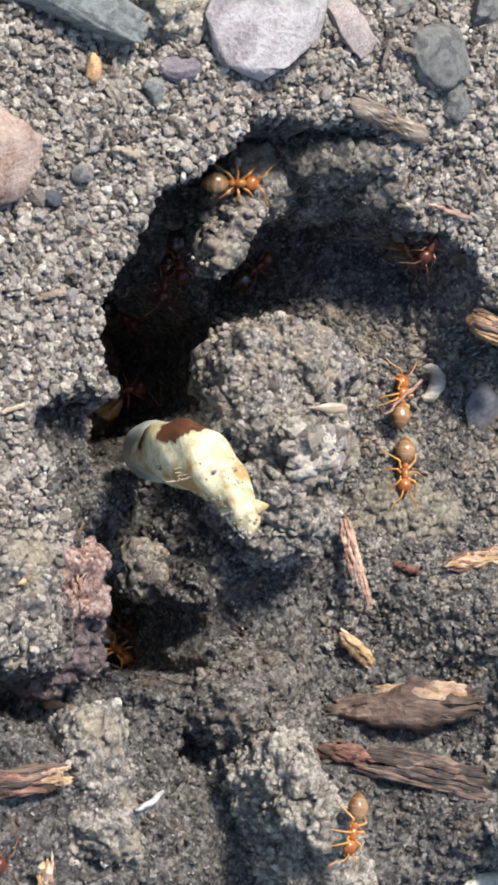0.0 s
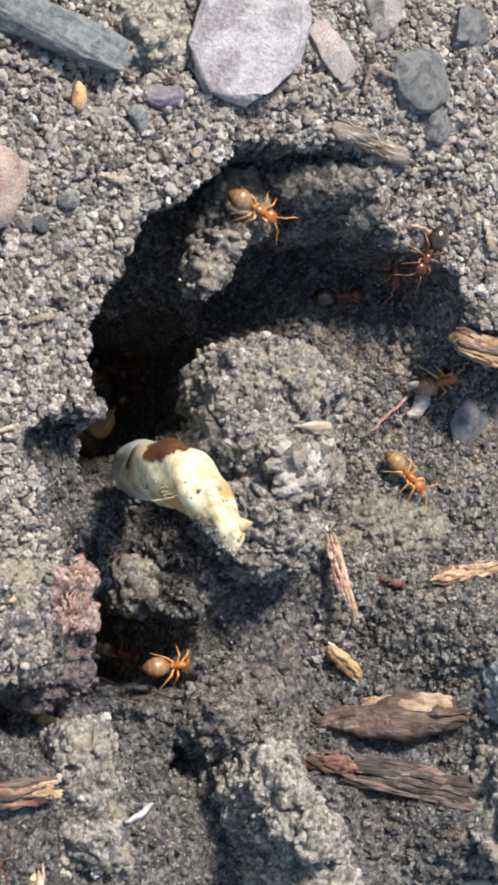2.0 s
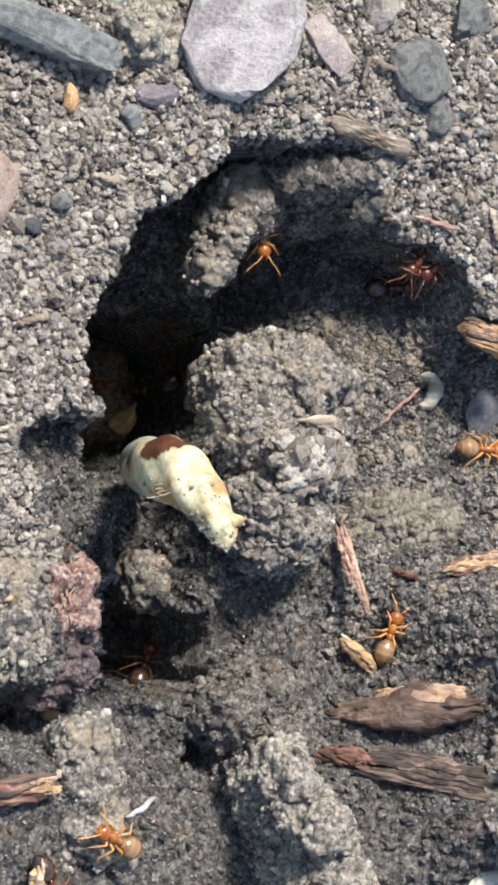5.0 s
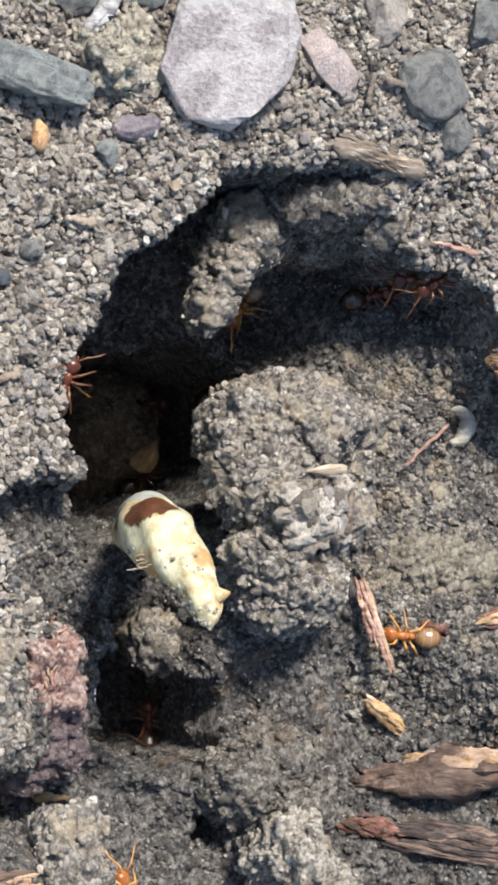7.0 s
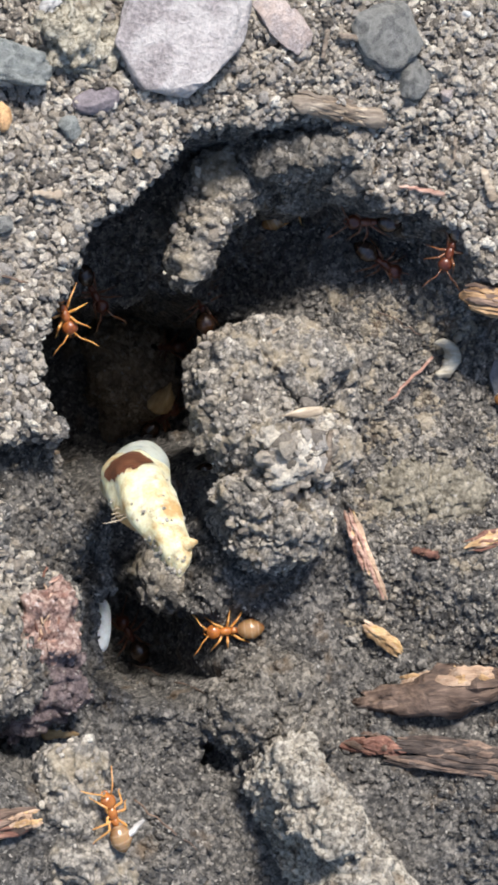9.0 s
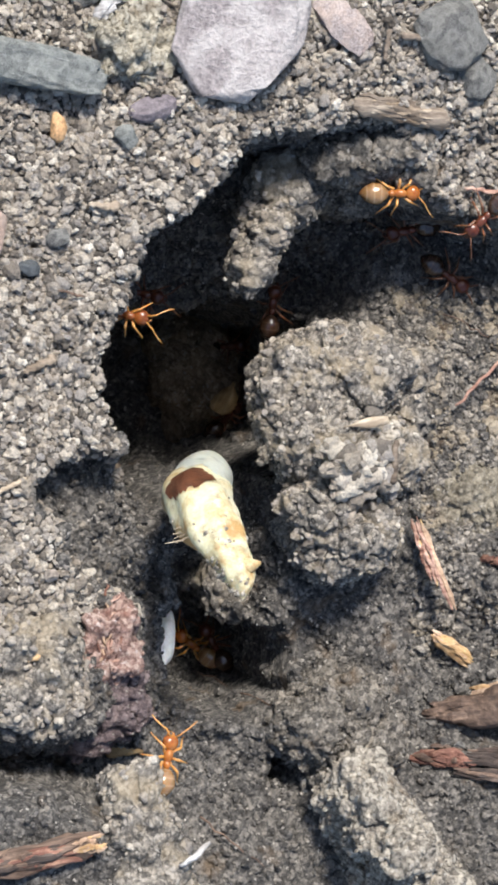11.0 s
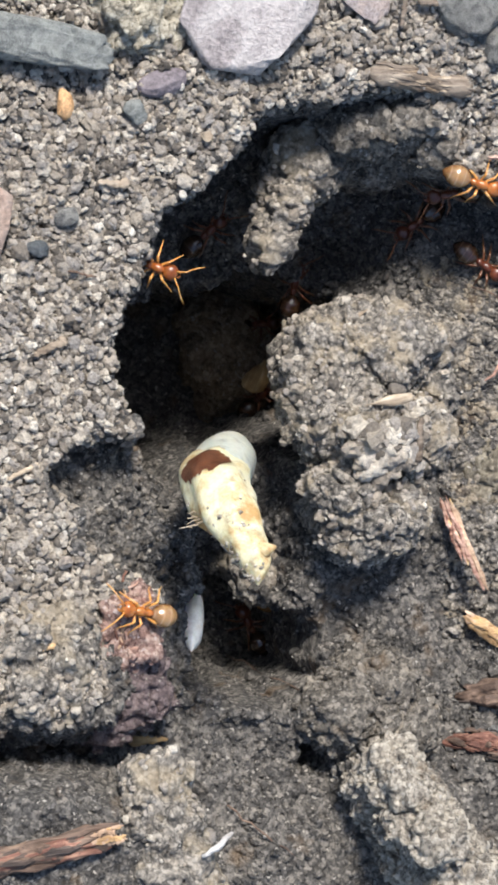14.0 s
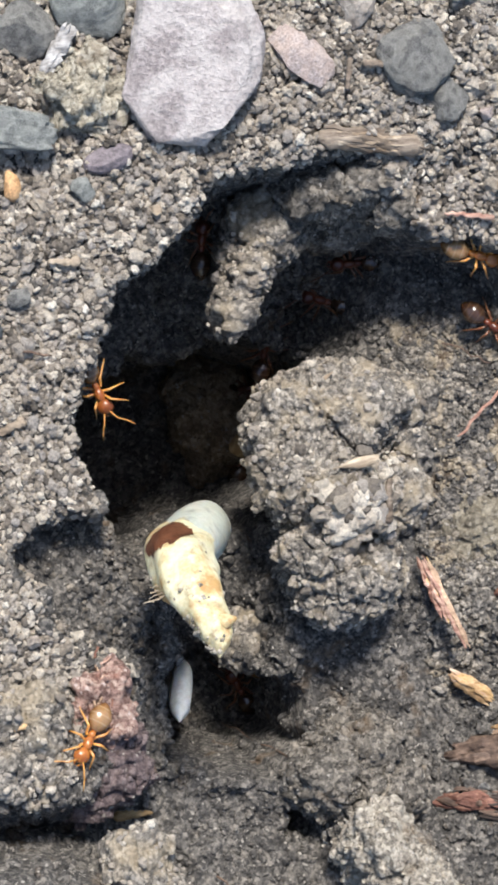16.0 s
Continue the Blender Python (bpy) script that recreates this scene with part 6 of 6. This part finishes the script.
    walk(ANTS["red_l"], [
        (0, pose(0.00960, -0.01626, -0.03010, -0.1, -21.4, 16.2)),
        (0.5, pose(0.01328, -0.01658, -0.03662, -0.1, -21.4, 16.2)),
        (1, pose(0.01342, -0.01679, -0.03565, -0.0, -21.4, 16.0)),
        (1.5, pose(0.01332, -0.01544, -0.03448, -1.9, -21.3, 21.3)),
        (2, pose(0.01321, -0.01474, -0.03272, -1.9, -21.3, 21.1)),
        (3, pose(0.01322, -0.01424, -0.02725, -3.7, -21.1, 26.2)),
        (3.5, pose(0.01323, -0.01408, -0.02725, -3.7, -21.1, 26.1)),
        (4, pose(0.01289, -0.01447, -0.02815, -3.6, -21.1, 25.8)),
        (4.5, pose(0.01280, -0.01390, -0.02772, -5.8, -20.0, 32.6)),
        (6.8, pose(0.01234, -0.01126, -0.02572, -16.1, -14.3, 65.5)),
        (7.5, pose(0.01256, -0.01117, -0.02506, -18.0, -11.7, 74.1)),
        (8, pose(0.01258, -0.01130, -0.02822, -18.7, -10.5, 77.8)),
        (8.5, pose(0.01024, -0.01066, -0.02447, -20.1, -7.5, 86.3)),
        (9, pose(0.00888, -0.00937, -0.01903, -21.2, -2.5, 99.6)),
        (9.5, pose(0.00914, -0.00915, -0.01806, -20.9, -4.5, 94.3)),
        (10, pose(0.00917, -0.00914, -0.01804, -20.4, -6.4, 89.4)),
        (11.5, pose(0.00931, -0.00955, -0.01828, -19.2, -9.6, 80.2)),
        (16, pose(0.00923, -0.00976, -0.02040, -18.3, -11.2, 75.7)),
    ])
    walk(ANTS["red_m"], [
        (0, pose(0.00482, -0.00812, -0.01661, 20.3, 6.9, -92.1)),
        (1, pose(0.01092, -0.01148, -0.03314, 18.8, 10.4, -101.9)),
        (1.5, pose(0.01237, -0.01157, -0.03444, 20.2, 7.0, -92.4)),
        (2, pose(0.01275, -0.01224, -0.03280, 20.1, -7.3, -54.9)),
        (3, pose(0.01271, -0.01171, -0.03126, 4.0, -21.0, 5.0)),
        (3.5, pose(0.01260, -0.01160, -0.03218, 4.0, -21.0, 4.9)),
        (4, pose(0.01151, -0.01142, -0.03193, 4.1, -21.0, 4.6)),
        (4.5, pose(0.01278, -0.01363, -0.03633, 14.3, -16.0, -26.9)),
        (6.8, pose(0.01050, -0.01300, -0.03450, 4.9, -20.8, 2.4)),
        (16, pose(0.01060, -0.01320, -0.03450, 6.4, -20.4, -1.8)),
    ])
    walk(ANTS["red_n"], [
        (0, pose(0.00810, -0.01010, -0.02898, 13.9, -16.4, -25.1)),
        (1, pose(0.00894, -0.01076, -0.03077, 13.9, -16.4, -25.3)),
        (2.5, pose(0.01113, -0.01339, -0.03441, 11.1, -18.4, -15.9)),
        (3, pose(0.01114, -0.01393, -0.03436, 11.1, -18.4, -16.0)),
        (3.5, pose(0.01113, -0.01426, -0.03444, 7.8, -20.0, -5.8)),
        (4.5, pose(0.01128, -0.01429, -0.03448, 4.3, -21.0, 4.2)),
        (6.8, pose(0.01000, -0.01900, -0.03450, 4.9, -20.8, 42.4)),
        (16, pose(0.01010, -0.01910, -0.03450, 6.4, -20.4, 48.0)),
    ])
    walk(ANTS["red_p"], [
        (0, pose(0.00919, -0.02373, -0.01120, 14.0, -16.3, -25.6)),
        (4.5, pose(0.00845, -0.02290, -0.01150, 14.4, -16.0, -27.1)),
        (6.8, pose(0.00896, -0.02465, -0.01790, 15.0, -15.4, -29.2)),
        (7.5, pose(0.00935, -0.02251, -0.01682, 12.4, -17.5, -20.3)),
        (8, pose(0.00829, -0.02283, -0.01264, 12.7, -17.3, -21.2)),
        (8.5, pose(0.00813, -0.02301, -0.01324, 9.7, -19.1, -11.6)),
        (9, pose(0.00837, -0.02278, -0.01237, 6.3, -20.5, -1.7)),
        (10, pose(0.00826, -0.02290, -0.01270, 6.6, -20.4, -2.4)),
        (12.5, pose(0.00841, -0.02326, -0.01206, 2.7, -21.2, 8.5)),
        (13, pose(0.00849, -0.02294, -0.01190, 2.8, -21.2, 8.1)),
        (14, pose(0.00855, -0.02314, -0.01173, 3.0, -21.2, 7.6)),
        (16, pose(0.00812, -0.02201, -0.00780, 4.1, -21.0, 4.5)),
    ])
    for n, (key, ant) in enumerate(sorted(ANTS.items())):
        step_legs(ant, n * 1.7, 0.9 if key.startswith("amber") else 0.7)


motions()
